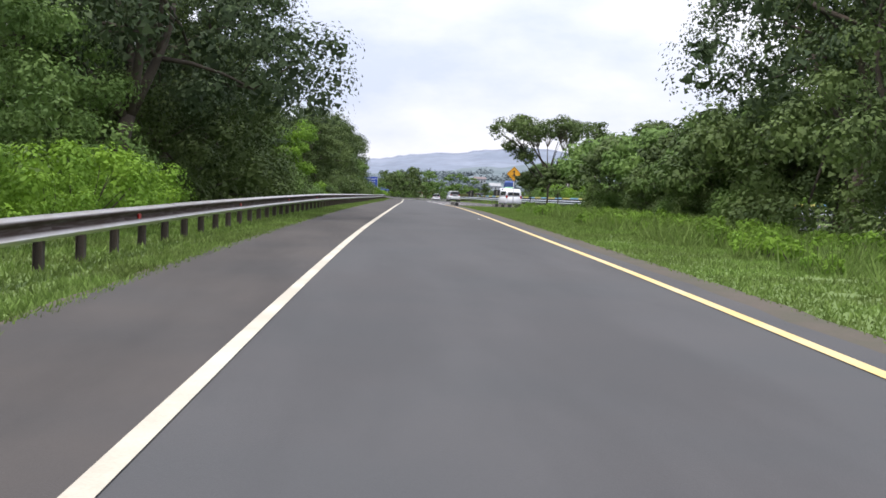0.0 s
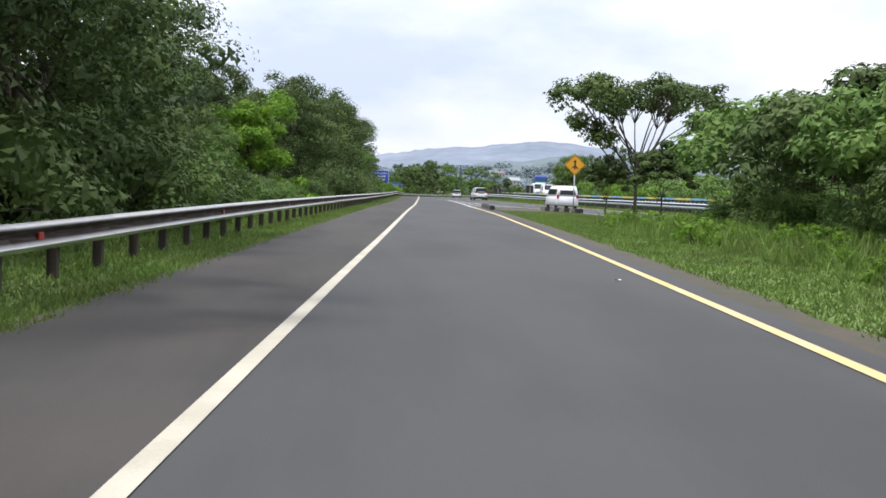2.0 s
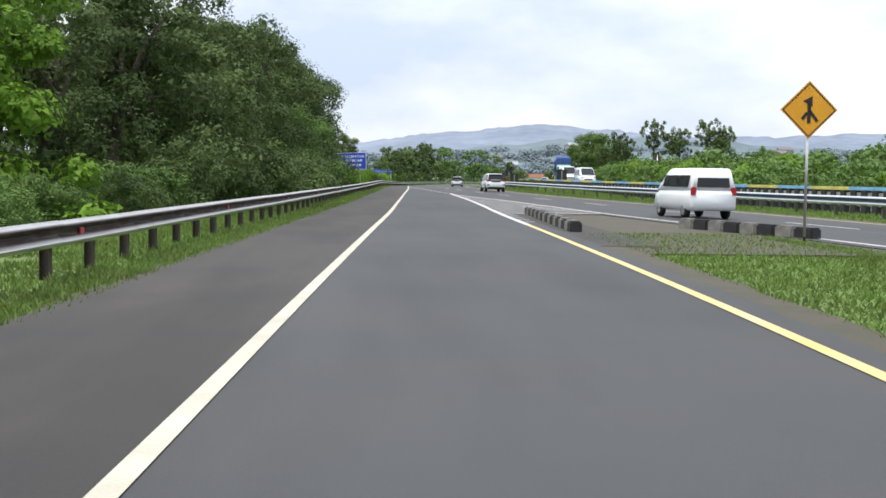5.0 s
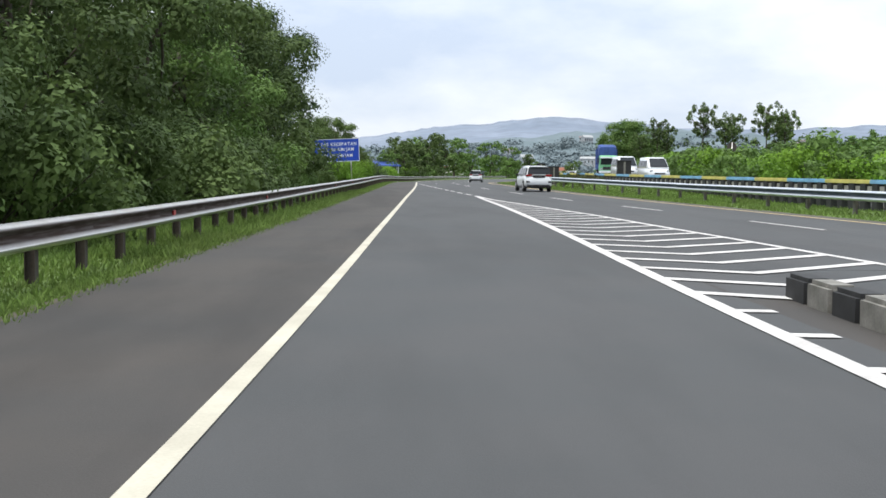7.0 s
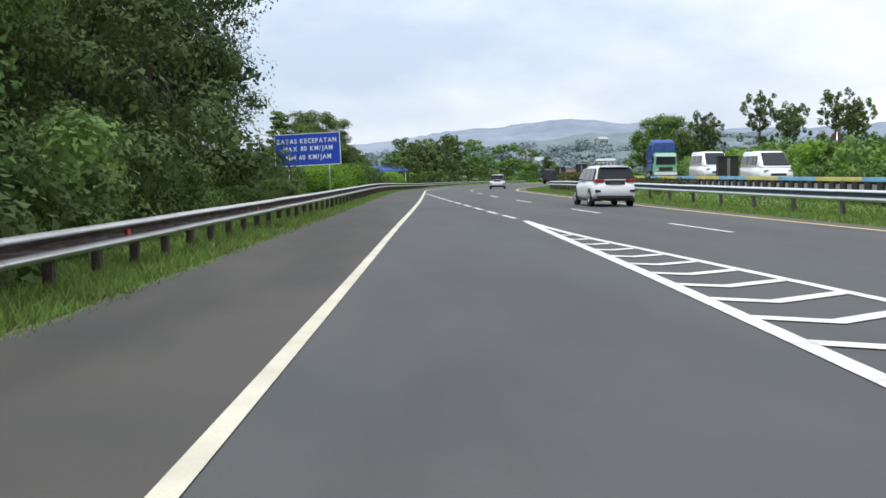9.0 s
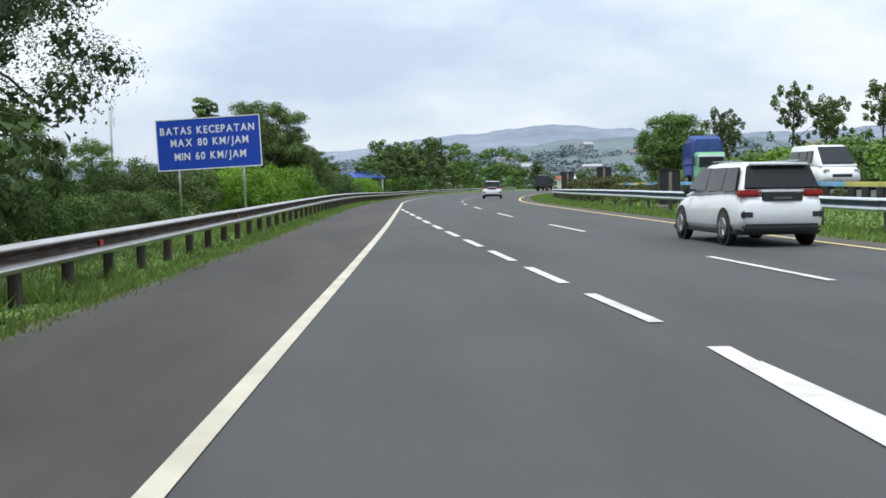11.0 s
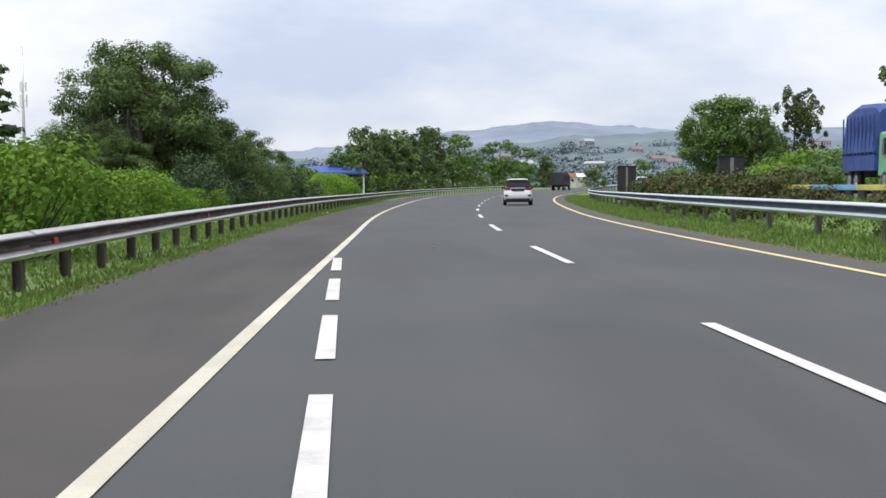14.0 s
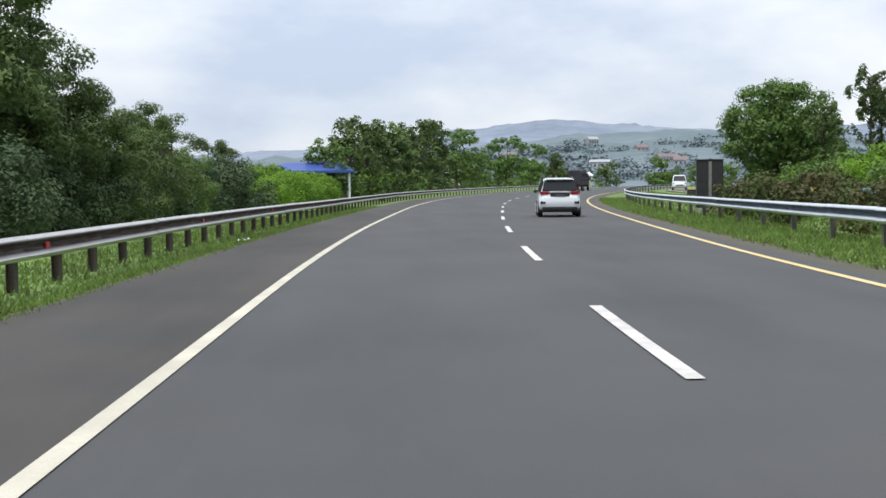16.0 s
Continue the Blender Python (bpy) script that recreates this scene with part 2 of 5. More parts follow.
def grime_and_shade(m, z0, z1, colour):
    """Road grime and painted shade in rail folds, between two heights of the section."""
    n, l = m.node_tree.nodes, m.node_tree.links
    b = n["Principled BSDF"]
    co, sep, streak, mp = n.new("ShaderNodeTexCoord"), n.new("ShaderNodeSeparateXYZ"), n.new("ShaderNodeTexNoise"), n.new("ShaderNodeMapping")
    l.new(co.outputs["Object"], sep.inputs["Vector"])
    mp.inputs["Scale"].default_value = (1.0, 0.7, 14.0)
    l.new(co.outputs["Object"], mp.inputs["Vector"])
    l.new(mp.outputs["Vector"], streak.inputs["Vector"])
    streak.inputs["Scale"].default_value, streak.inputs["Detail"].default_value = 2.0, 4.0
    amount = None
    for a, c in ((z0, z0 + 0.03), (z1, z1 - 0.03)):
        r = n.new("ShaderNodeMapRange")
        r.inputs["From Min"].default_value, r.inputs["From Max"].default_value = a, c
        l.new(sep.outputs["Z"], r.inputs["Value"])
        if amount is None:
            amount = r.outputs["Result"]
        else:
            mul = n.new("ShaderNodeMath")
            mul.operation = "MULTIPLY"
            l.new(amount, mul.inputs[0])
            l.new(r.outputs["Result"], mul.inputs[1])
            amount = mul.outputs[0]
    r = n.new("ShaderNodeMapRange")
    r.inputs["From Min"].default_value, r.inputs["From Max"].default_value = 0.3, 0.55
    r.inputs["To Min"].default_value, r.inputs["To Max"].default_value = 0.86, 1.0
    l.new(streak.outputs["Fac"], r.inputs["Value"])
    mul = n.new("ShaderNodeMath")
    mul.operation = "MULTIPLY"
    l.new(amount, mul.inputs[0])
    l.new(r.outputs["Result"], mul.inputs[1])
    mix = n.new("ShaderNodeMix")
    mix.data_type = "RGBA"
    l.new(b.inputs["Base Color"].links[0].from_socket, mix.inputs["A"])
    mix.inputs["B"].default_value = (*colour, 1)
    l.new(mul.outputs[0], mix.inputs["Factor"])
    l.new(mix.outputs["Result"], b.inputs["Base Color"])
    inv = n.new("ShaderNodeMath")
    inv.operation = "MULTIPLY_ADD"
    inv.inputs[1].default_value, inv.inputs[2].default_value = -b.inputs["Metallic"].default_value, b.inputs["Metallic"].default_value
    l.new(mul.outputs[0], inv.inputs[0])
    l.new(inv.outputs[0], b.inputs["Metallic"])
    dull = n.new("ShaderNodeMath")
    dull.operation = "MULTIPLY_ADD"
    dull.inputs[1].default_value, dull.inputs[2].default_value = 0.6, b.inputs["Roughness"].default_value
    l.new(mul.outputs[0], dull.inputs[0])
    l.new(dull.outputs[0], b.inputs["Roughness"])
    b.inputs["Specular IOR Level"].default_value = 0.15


# brown grime and the dark of the fold, both put in as colour
grime_and_shade(ZINC, -0.075, 0.135, (0.058, 0.041, 0.035))
# the median rail gets the shade of its fold as a blue-grey band
grime_and_shade(WHITE_RAIL, -0.07, 0.12, (0.07, 0.085, 0.115))

# ---- mesh helpers ----


def quick_mesh(name, verts, faces, mat, smooth=False):
    me = bpy.data.meshes.new(name)
    me.from_pydata([tuple(v) for v in verts], [], [tuple(f) for f in faces])
    me.materials.append(mat)
    if smooth:
        me.polygons.foreach_set("use_smooth", [True] * len(me.polygons))
    me.update()
    return me


def corner_mesh(name, corners, mat):
    """A mesh of separate faces from an array (faces, corners, 3), or from several such arrays."""
    sets = corners if isinstance(corners, list) else [corners]
    count = sum(c.shape[0] * c.shape[1] for c in sets)
    starts, at = [], 0
    for c in sets:
        starts.append(at + np.arange(c.shape[0], dtype=np.int32) * c.shape[1])
        at += c.shape[0] * c.shape[1]
    starts = np.concatenate(starts).astype(np.int32)
    me = bpy.data.meshes.new(name)
    me.vertices.add(count)
    me.vertices.foreach_set("co", np.concatenate([c.astype(np.float32).ravel() for c in sets]))
    me.loops.add(count)
    me.loops.foreach_set("vertex_index", np.arange(count, dtype=np.int32))
    me.polygons.add(len(starts))
    me.polygons.foreach_set("loop_start", starts)
    me.materials.append(mat)
    me.update(calc_edges=True)
    me.validate()
    return me


def bm_mesh(name, bm, mat, smooth=False):
    me = bpy.data.meshes.new(name)
    bmesh.ops.recalc_face_normals(bm, faces=bm.faces)
    bm.to_mesh(me)
    bm.free()
    me.materials.append(mat)
    if smooth:
        me.polygons.foreach_set("use_smooth", [True] * len(me.polygons))
    return me


def put(name, me, parent=None, at=None, label=""):
    ob = new(name, me)
    if parent is not None:
        ob.parent = parent
    if at is not None:
        ob.matrix_basis = at
    if label:
        ob["label"] = label
    return ob


def part(name, bm, mat, parent, label="", smooth=False):
    return put(name, bm_mesh(name, bm, mat, smooth), parent, None, label)


def thing(name, at, label, category, group="", kind=""):
    ob = new(name)
    ob.empty_display_size = 0.2
    ob.matrix_basis = at
    return tagged(ob, label, category, group, kind)


def box(bm, x0, x1, y0, y1, z0, z1, bevel=0.0):
    geom = bmesh.ops.create_cube(bm, size=1.0, matrix=Matrix.Translation(((x0 + x1) / 2, (y0 + y1) / 2, (z0 + z1) / 2)) @ Matrix.Diagonal((x1 - x0, y1 - y0, z1 - z0, 1)))
    if bevel:
        edges = list({e for v in geom["verts"] for e in v.link_edges})
        bmesh.ops.bevel(bm, geom=edges, offset=bevel, segments=2, affect="EDGES")
    return bm


def one_box(*a, bevel=0.0):
    return box(bmesh.new(), *a, bevel=bevel)


def cyl(bm, r0, r1, length, m, seg=14):
    bmesh.ops.create_cone(bm, cap_ends=True, segments=seg, radius1=r0, radius2=r1, depth=length, matrix=m)
    return bm


def tube_arrays(points, radii, sides=7):
    """Vertices and faces of a tapered tube along points."""
    pts = [Vector(p) for p in points]
    verts, faces = [], []
    for i, p in enumerate(pts):
        d = (pts[min(i + 1, len(pts) - 1)] - pts[max(i - 1, 0)]).normalized()
        a = d.orthogonal().normalized()
        b = d.cross(a)
        for k in range(sides):
            t = 2 * math.pi * k / sides
            verts.append(p + (a * math.cos(t) + b * math.sin(t)) * radii[i])
    for i in range(len(pts) - 1):
        for k in range(sides):
            q = (k + 1) % sides
            faces.append((i * sides + k, i * sides + q, (i + 1) * sides + q, (i + 1) * sides + k))
    faces.append(tuple(range(sides))[::-1])
    faces.append(tuple(range((len(pts) - 1) * sides, len(pts) * sides)))
    return verts, faces


def hull(stations, chamfer=0.12):
    """A closed body: stations (y, z0, z1, half width below, half width above), each a chamfered section."""
    bm = bmesh.new()
    rings = []
    for y, z0, z1, w0, w1 in stations:
        c = min(chamfer, (z1 - z0) * 0.3, w1 * 0.5)
        sec = [(-w0 + c, z0), (w0 - c, z0), (w0, z0 + c), (w0 * 0.45 + w1 * 0.55, (z0 + z1) / 2), (w1, z1 - c), (w1 - c, z1), (-w1 + c, z1), (-w1, z1 - c), (-w0 * 0.45 - w1 * 0.55, (z0 + z1) / 2), (-w0, z0 + c)]
        rings.append([bm.verts.new((x, y, z)) for x, z in sec])
    for a, b in zip(rings, rings[1:]):
        for k in range(10):
            bm.faces.new((a[k], a[(k + 1) % 10], b[(k + 1) % 10], b[k]))
    bm.faces.new(rings[0][::-1])
    bm.faces.new(rings[-1])
    return bm


# ---- the plan: lines of the road as smooth curves over y ----
def curve(*knots):
    ys, xs = np.array([k[0] for k in knots], float), np.array([k[1] for k in knots], float)
    slope = np.gradient(xs, ys)

    def f(y):
        y = np.asarray(y, float)
        i = np.clip(np.searchsorted(ys, y) - 1, 0, len(ys) - 2)
        h = ys[i + 1] - ys[i]
        t = (y - ys[i]) / h
        inside = (2 * t**3 - 3 * t**2 + 1) * xs[i] + (t**3 - 2 * t**2 + t) * h * slope[i] + (3 * t**2 - 2 * t**3) * xs[i + 1] + (t**3 - t**2) * h * slope[i + 1]
        inside = np.where(y < ys[0], xs[0] + slope[0] * (y - ys[0]), inside)
        return np.where(y > ys[-1], xs[-1] + slope[-1] * (y - ys[-1]), inside)

    return f


# height of the road
HEIGHT = curve((-60, -1.6), (-20, -1.01), (0, -0.72), (20, -0.43), (40, -0.23), (60, -0.09), (80, -0.04), (100, 0.0), (120, 0.03), (140, 0.05), (160, 0.08), (180, 0.13), (200, 0.19), (220, 0.2), (240, 0.12), (260, 0.0), (280, -0.14), (300, -0.25), (330, -0.33), (400, -0.4), (480, -0.5), (600, -0.6))
# white edge line beside the shoulder
EDGE = curve((-60, -4.38), (0, -1.31), (15, -0.54), (30, 0.28), (45, 1.19), (60, 2.1), (75, 2.92), (90, 3.73), (105, 4.58), (120, 5.44), (135, 6.18), (150, 6.92), (165, 7.65), (180, 8.43), (195, 9.17), (210, 9.81), (225, 10.42), (240, 10.98), (255, 11.8), (270, 12.85), (285, 14.0), (300, 15.3), (315, 17.0), (330, 19.1), (345, 22.0), (360, 25.6), (400, 37.5), (440, 53.0), (480, 72.0))
# yellow, then white line on the other side of the ramp
RAMP = curve((-60, 0.6), (0, 3.68), (15, 4.38), (30, 5.02), (45, 5.78), (60, 6.59), (75, 7.47), (90, 8.32), (105, 8.95), (120, 9.52), (135, 10.26), (150, 10.86), (165, 11.27), (169.4, 11.42))
# left line of the main carriageway up to the nose
MAIN = curve((-60, 27.6), (0, 22.9), (60, 18.4), (90, 16.2), (110, 14.7), (120, 13.9), (132, 13.35), (138, 13.1), (144.5, 12.86), (147.5, 12.64), (152, 12.3), (156, 12.0), (160.5, 11.64), (165, 11.46), (169.4, 11.42))
# lane line and yellow edge line of the main carriageway
LANE = curve((-60, 31.5), (0, 26.9), (60, 22.3), (90, 20.0), (110, 18.5), (130, 17.15), (150.6, 16.0), (161, 15.25), (175, 14.6), (190, 14.1), (202, 13.82), (215, 13.92), (227, 14.24), (241, 15.1), (255, 16.3), (270, 17.85), (285, 19.6), (300, 21.4), (315, 23.5), (330, 26.1), (345, 29.3), (360, 33.1), (400, 45.8), (440, 61.8), (480, 81.0))
YELLOW = curve((-60, 34.5), (0, 29.3), (60, 24.3), (90, 22.2), (105, 21.4), (120, 20.7), (135, 19.95), (150, 19.23), (165, 18.54), (180, 17.96), (195, 17.6), (210, 17.6), (225, 18.0), (240, 19.1), (255, 20.85), (270, 22.85), (285, 25.0), (300, 27.35), (315, 30.0), (330, 33.1), (345, 36.6), (360, 40.6), (400, 54.0), (440, 70.5), (480, 90.0))

# outer edge of the asphalt behind the edge line
BORDER = curve(*[(y, float(EDGE(y)) - d + 0.08) for y, d in ((-60, 2.1), (0, 2.12), (20, 2.18), (45, 2.3), (65, 2.42), (100, 2.56), (118, 2.62), (138, 2.54), (160, 2.6), (190, 2.66), (230, 2.52), (270, 2.45), (300, 2.4), (330, 2.4), (360, 2.4), (400, 2.4), (440, 2.4), (480, 2.4))])


def road_z(y):
    return float(HEIGHT(y))


# how much higher the far carriageway lies along the bend
RAISED = curve((-60, 0.0), (120, 0.0), (160, 0.05), (185, 0.4), (205, 0.72), (260, 0.75), (320, 0.6), (400, 0.1), (440, 0.0), (480, 0.0))


def ribbon(name, y0, y1, left, right, mat, lift=0.0, step=3.0, depth=0.0):
    """A strip of ground between two lines, with skirts depth deep."""
    ys = np.linspace(y0, y1, max(2, int(round((y1 - y0) / step)) + 1))
    verts, faces = [], []
    for y in ys:
        z = road_z(y) + (float(lift(y)) if callable(lift) else lift)
        a, b = float(left(y)), float(right(y))
        verts += [(a, y, z), (b, y, z), (a, y, z - depth), (b, y, z - depth)]
    for i in range(len(ys) - 1):
        p, q = 4 * i, 4 * i + 4
        faces.append((p, p + 1, q + 1, q))
        if depth:
            faces += [(p, q, q + 2, p + 2), (p + 1, p + 3, q + 3, q + 1)]
    if depth:
        e = 4 * (len(ys) - 1)
        faces += [(0, 2, 3, 1), (e, e + 1, e + 3, e + 2)]
    return quick_mesh(name, verts, faces, mat)


def off(f, d):
    return lambda y: f(y) + d


def ragged(f, d, amount, seed):
    return lambda y: float(f(y)) + d + amount * noise.noise((y * 0.45, seed, 0)) + amount * 0.6 * noise.noise((y * 1.7, seed, 3))


# ---- large structure: ground, roads ----
def build_ground():
    xs = np.concatenate([[-4000, -2000, -900, -400, -200, -120], np.arange(-80, 141, 10), [180, 260, 420, 900, 2000, 4000]])
    ys = np.concatenate([[-1500, -500, -200, -110], np.arange(-60, 481, 5), [520, 580, 680, 850, 1200, 1800, 2600, 4200]])
    verts, faces = [], []
    for y in ys:
        for x in xs:
            d = max(0.0, abs(x - float(EDGE(min(max(y, -60), 480))) - 8) - 40, y - 480, -60 - y)
            z = road_z(min(max(y, -60), 600)) - 0.05
            fall = min(1.0, d / 400)
            z += -5.0 * fall
            verts.append((x, y, z))
    w = len(xs)
    for j in range(len(ys) - 1):
        for i in range(w - 1):
            faces.append((j * w + i, j * w + i + 1, (j + 1) * w + i + 1, (j + 1) * w + i))
    return put("ground", quick_mesh("ground", verts, faces, GROUND, True))


tagged(build_ground(), "flat green ground with grass and bare soil", "ground", kind="structure")
tagged(put("road_ramp", ribbon("road_ramp", -60, 124, ragged(BORDER, 0.0, 0.12, 1), ragged(RAMP, 0.46, 0.1, 2), ASPHALT, 0.0, 0.75, 0.06)), "grey asphalt slip road with paved shoulder", "road", kind="structure")
tagged(put("road_main_approach", ribbon("road_main_approach", -60, 124, off(MAIN, -0.45), ragged(YELLOW, 0.5, 0.12, 4), ASPHALT, 0.0, 1.0, 0.06)), "grey asphalt motorway carriageway beside the slip road", "road", kind="structure")
tagged(put("road_main", ribbon("road_main", 124, 480, ragged(BORDER, 0.0, 0.12, 1), ragged(YELLOW, 0.5, 0.12, 4), ASPHALT, 0.0, 0.75, 0.06)), "grey asphalt motorway carriageway with two lanes", "road", kind="structure")
tagged(put("road_opposite", ribbon("road_opposite", -60, 480, off(YELLOW, 7.5), off(YELLOW, 16.4), ASPHALT_OLD, RAISED, 3.0, 1.0)), "worn asphalt carriageway for oncoming traffic", "road", kind="structure")
tagged(put("soil_nose", ribbon("soil_nose", 98, 120.2, off(RAMP, 0.7), off(MAIN, -0.5), SOIL, -0.02, 2.0)), "bare dark soil inside the kerbed nose", "soil", kind="structure")

tagged(put("road_nose", ribbon("road_nose", 120.2, 124.1, off(RAMP, 0.5), off(MAIN, -0.4), ASPHALT, -0.003, 1.0)), "grey asphalt before the tip of the kerbed nose", "road", kind="structure")
tagged(put("road_shoulder", ribbon("road_shoulder", -60, 480, ragged(BORDER, 0.03, 0.12, 1), ragged(EDGE, 0.02, 0.01, 6), SHOULDER, 0.004, 0.75)), "browner worn asphalt shoulder, darkened for tree shade, behind the white edge line", "road", kind="structure")
tagged(put("soil_edge", ribbon("soil_edge", -60, 420, ragged(BORDER, -0.14, 0.1, 7), ragged(BORDER, 0.13, 0.05, 8), SOIL, -0.012, 0.75)), "strip of brown soil and dry grass beside the asphalt", "soil", kind="structure")
tagged(put("soil_edge_island", ribbon("soil_edge_island", -60, 104, ragged(RAMP, 0.3, 0.05, 9), ragged(RAMP, 0.98, 0.14, 10), SOIL, -0.012, 0.75)), "strip of dark soil beside the slip road", "soil", kind="structure")
tagged(put("soil_edge_median", ribbon("soil_edge_median", 60, 420, ragged(YELLOW, 0.3, 0.05, 12), ragged(YELLOW, 1.15, 0.14, 11), SOIL, -0.012, 1.0)), "strip of dark soil beside the median grass", "soil", kind="structure")

tagged(put("road_apron", ribbon("road_apron", 100, 124.2, off(RAMP, 0.4), off(RAMP, 1.75), SHOULDER, -0.004, 2.0)), "worn asphalt strip between the slip road and the kerb", "road", kind="structure")



def bank_z(d, y):
    """Height of the median at d metres behind the yellow line."""
    return HEIGHT(np.clip(y, -60, 600)) + RAISED(y) * np.interp(d, (4.3, 4.8, 5.4, 6.2), (0.0, 0.35, 0.9, 1.0))


def median_bank():
    """The grassed median rises from behind the crash barrier to the far carriageway."""
    ys = np.arange(150, 441, 3.0)
    verts, faces = [], []
    for y in ys:
        a = float(YELLOW(y))
        for d in (4.1, 4.5, 4.9, 5.4, 6.2, 7.6):
            verts.append((a + d + 0.1 * noise.noise((y * 0.3, d, 1)), y, float(bank_z(d, y)) - 0.07 + 0.04 * noise.noise((y * 0.5, d, 2))))
    for j in range(len(ys) - 1):
        for i in range(5):
            faces.append((j * 6 + i, j * 6 + i + 1, j * 6 + i + 7, j * 6 + i + 6))
    return tagged(put("median_bank", quick_mesh("median_bank", verts, faces, GROUND, True)), "grassed bank of the median below the hedge", "ground", kind="structure")


median_bank()

# ---- road markings ----
PAINT = 0.009


def line(name, y0, y1, f, width, mat, label, step=3.0, lift=PAINT):
    return tagged(put(name, ribbon(name, y0, y1, off(f, -width / 2), off(f, width / 2), mat, lift, step)), label, "road marking", kind="structure")


line("edge_line", -60, 480, EDGE, 0.145, WHITE_PAINT, "continuous white edge line beside the paved shoulder")
line("ramp_line_yellow", -60, 110, RAMP, 0.15, YELLOW_PAINT, "continuous yellow edge line along the slip road")
line("ramp_line_white", 110, 169.4, RAMP, 0.19, DASH_PAINT, "continuous white line along the painted nose")
line("main_line_white", -60, 168.6, MAIN, 0.17, DASH_PAINT, "continuous white line of the main carriageway")
line("main_line_yellow", -60, 480, YELLOW, 0.15, YELLOW_PAINT, "continuous pale yellow edge line beside the median")
line("opposite_line", -60, 480, off(YELLOW, 15.8), 0.15, WHITE_PAINT, "continuous white edge line of the far carriageway", lift=off(RAISED, PAINT))
line("opposite_line_yellow", -60, 480, off(YELLOW, 8.0), 0.15, YELLOW_PAINT, "yellow edge line of the far carriageway", lift=off(RAISED, PAINT))


def dash(f, y0, length, width, name, label, group, lift=PAINT + 0.003):
    return tagged(put(name, ribbon(name, y0, y0 + length, off(f, -width / 2), off(f, width / 2), DASH_PAINT, lift, 1.5)), label, "road marking", group, "structure")


for k in range(-14, 23):
    dash(LANE, 164.5 + 12.63 * k if k > 1 else 175.0 + 13.15 * (k - 1), 4.9, 0.14, "lane_dash", "broken white lane marking on the asphalt", "lane dashes")
    dash(off(YELLOW, 11.8), 166.0 + 12.63 * k, 5.2, 0.14, "opposite_lane_dash", "broken white lane marking on the far carriageway", "far lane dashes", off(RAISED, PAINT + 0.003))
MERGE = curve((160, 11.59), (169, 11.39), (176, 11.15), (184, 10.91), (195, 10.59), (206, 10.40), (217, 10.25), (225, 10.15))
for k in range(11):
    dash(MERGE, 171.03 + 4.31 * k, 2.85, 0.15, "merge_dash", "short thick white dash where the lanes merge", "merge dashes")


def chevron(y0):
    a, b = float(RAMP(y0)) + 0.08, float(MAIN(y0 + 1.0)) - 0.06
    if y0 < 119.5:  # short stubs beside the kerb
        b = a + 0.36
    w = b - a
    kx = a + 0.36 * w
    pts = [(a, y0), (kx, y0 - 0.62 * 0.36 * w), (b, y0 - 0.62 * 0.36 * w + 0.78 * 0.64 * w)]
    verts, t = [], 0.33
    if y0 < 119.5:
        pts, t = [(a, y0), ((a + b) / 2, y0 - 0.02), (b, y0 - 0.04)], 0.22
    for x, y in pts:
        for dy in (-t / 2, t / 2):
            verts.append((x, y + dy, road_z(y + dy) + PAINT + 0.003))
    me = quick_mesh("hatch_stripe", verts, [(0, 2, 3, 1), (2, 4, 5, 3)], DASH_PAINT)
    return tagged(put("hatch_stripe", me), "white bent stripe of the hatched nose", "road marking", "hatch stripes", "structure")


for k in range(30):
    chevron(float(np.interp(k, (0, 7, 15, 28, 30), (112.2, 124.2, 138.1, 159.7, 163.0))))


# ---- hills on the horizon ----
def hill(name, y, x0, x1, base, profile, mat, label, seed):
    """A long ridge: its crest follows profile(x); the slope comes towards the road."""
    xs = np.linspace(x0, x1, 420)
    verts, faces = [], []
    for x in xs:
        top = profile(x) + 4 * noise.noise((x * 0.006, seed, 0)) + 4.5 * noise.noise((x * 0.02, seed, 1)) + 3.2 * noise.noise((x * 0.07, seed, 2))
        for k, (dy, f) in enumerate(((-900, 0.0), (-600, 0.2), (-350, 0.5), (-120, 0.82), (0, 1.0), (200, 0.7))):
            wob = 0 if k in (0, 4) else 10 * noise.noise((x * 0.008, seed + k, 5))
            verts.append((x, y + dy + 4 * wob, base + (top - base) * f + wob * 0.4))
    for i in range(len(xs) - 1):
        for k in range(5):
            a = i * 6 + k
            faces.append((a, a + 6, a + 7, a + 1))
    return tagged(put(name, quick_mesh(name, verts, faces, mat, True)), label, "hill", kind="structure")


RIDGE = curve((-2600, 40), (-900, 44), (-400, 46), (-150, 56), (0, 68), (150, 87), (260, 98), (370, 108), (480, 102), (560, 96), (700, 88), (850, 92), (1000, 98), (1400, 106), (2600, 80))
FOOT = curve((-2600, 10), (-700, 16), (-200, 24), (100, 42), (250, 55), (400, 62), (560, 57), (800, 46), (1200, 58), (2600, 30))
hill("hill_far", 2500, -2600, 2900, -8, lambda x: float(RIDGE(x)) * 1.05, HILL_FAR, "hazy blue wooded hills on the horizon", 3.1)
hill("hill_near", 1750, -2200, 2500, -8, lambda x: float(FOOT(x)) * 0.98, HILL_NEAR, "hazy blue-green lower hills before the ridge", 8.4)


# ---- guardrails ----
W_PROFILE = [(0.0, 0.17), (0.012, 0.172), (0.05, 0.158), (0.092, 0.128), (0.1, 0.104), (0.088, 0.086), (0.022, 0.034), (0.014, 0.0), (0.022, -0.034), (0.088, -0.086), (0.1, -0.104), (0.092, -0.128), (0.05, -0.158), (0.012, -0.172), (0.0, -0.17)]


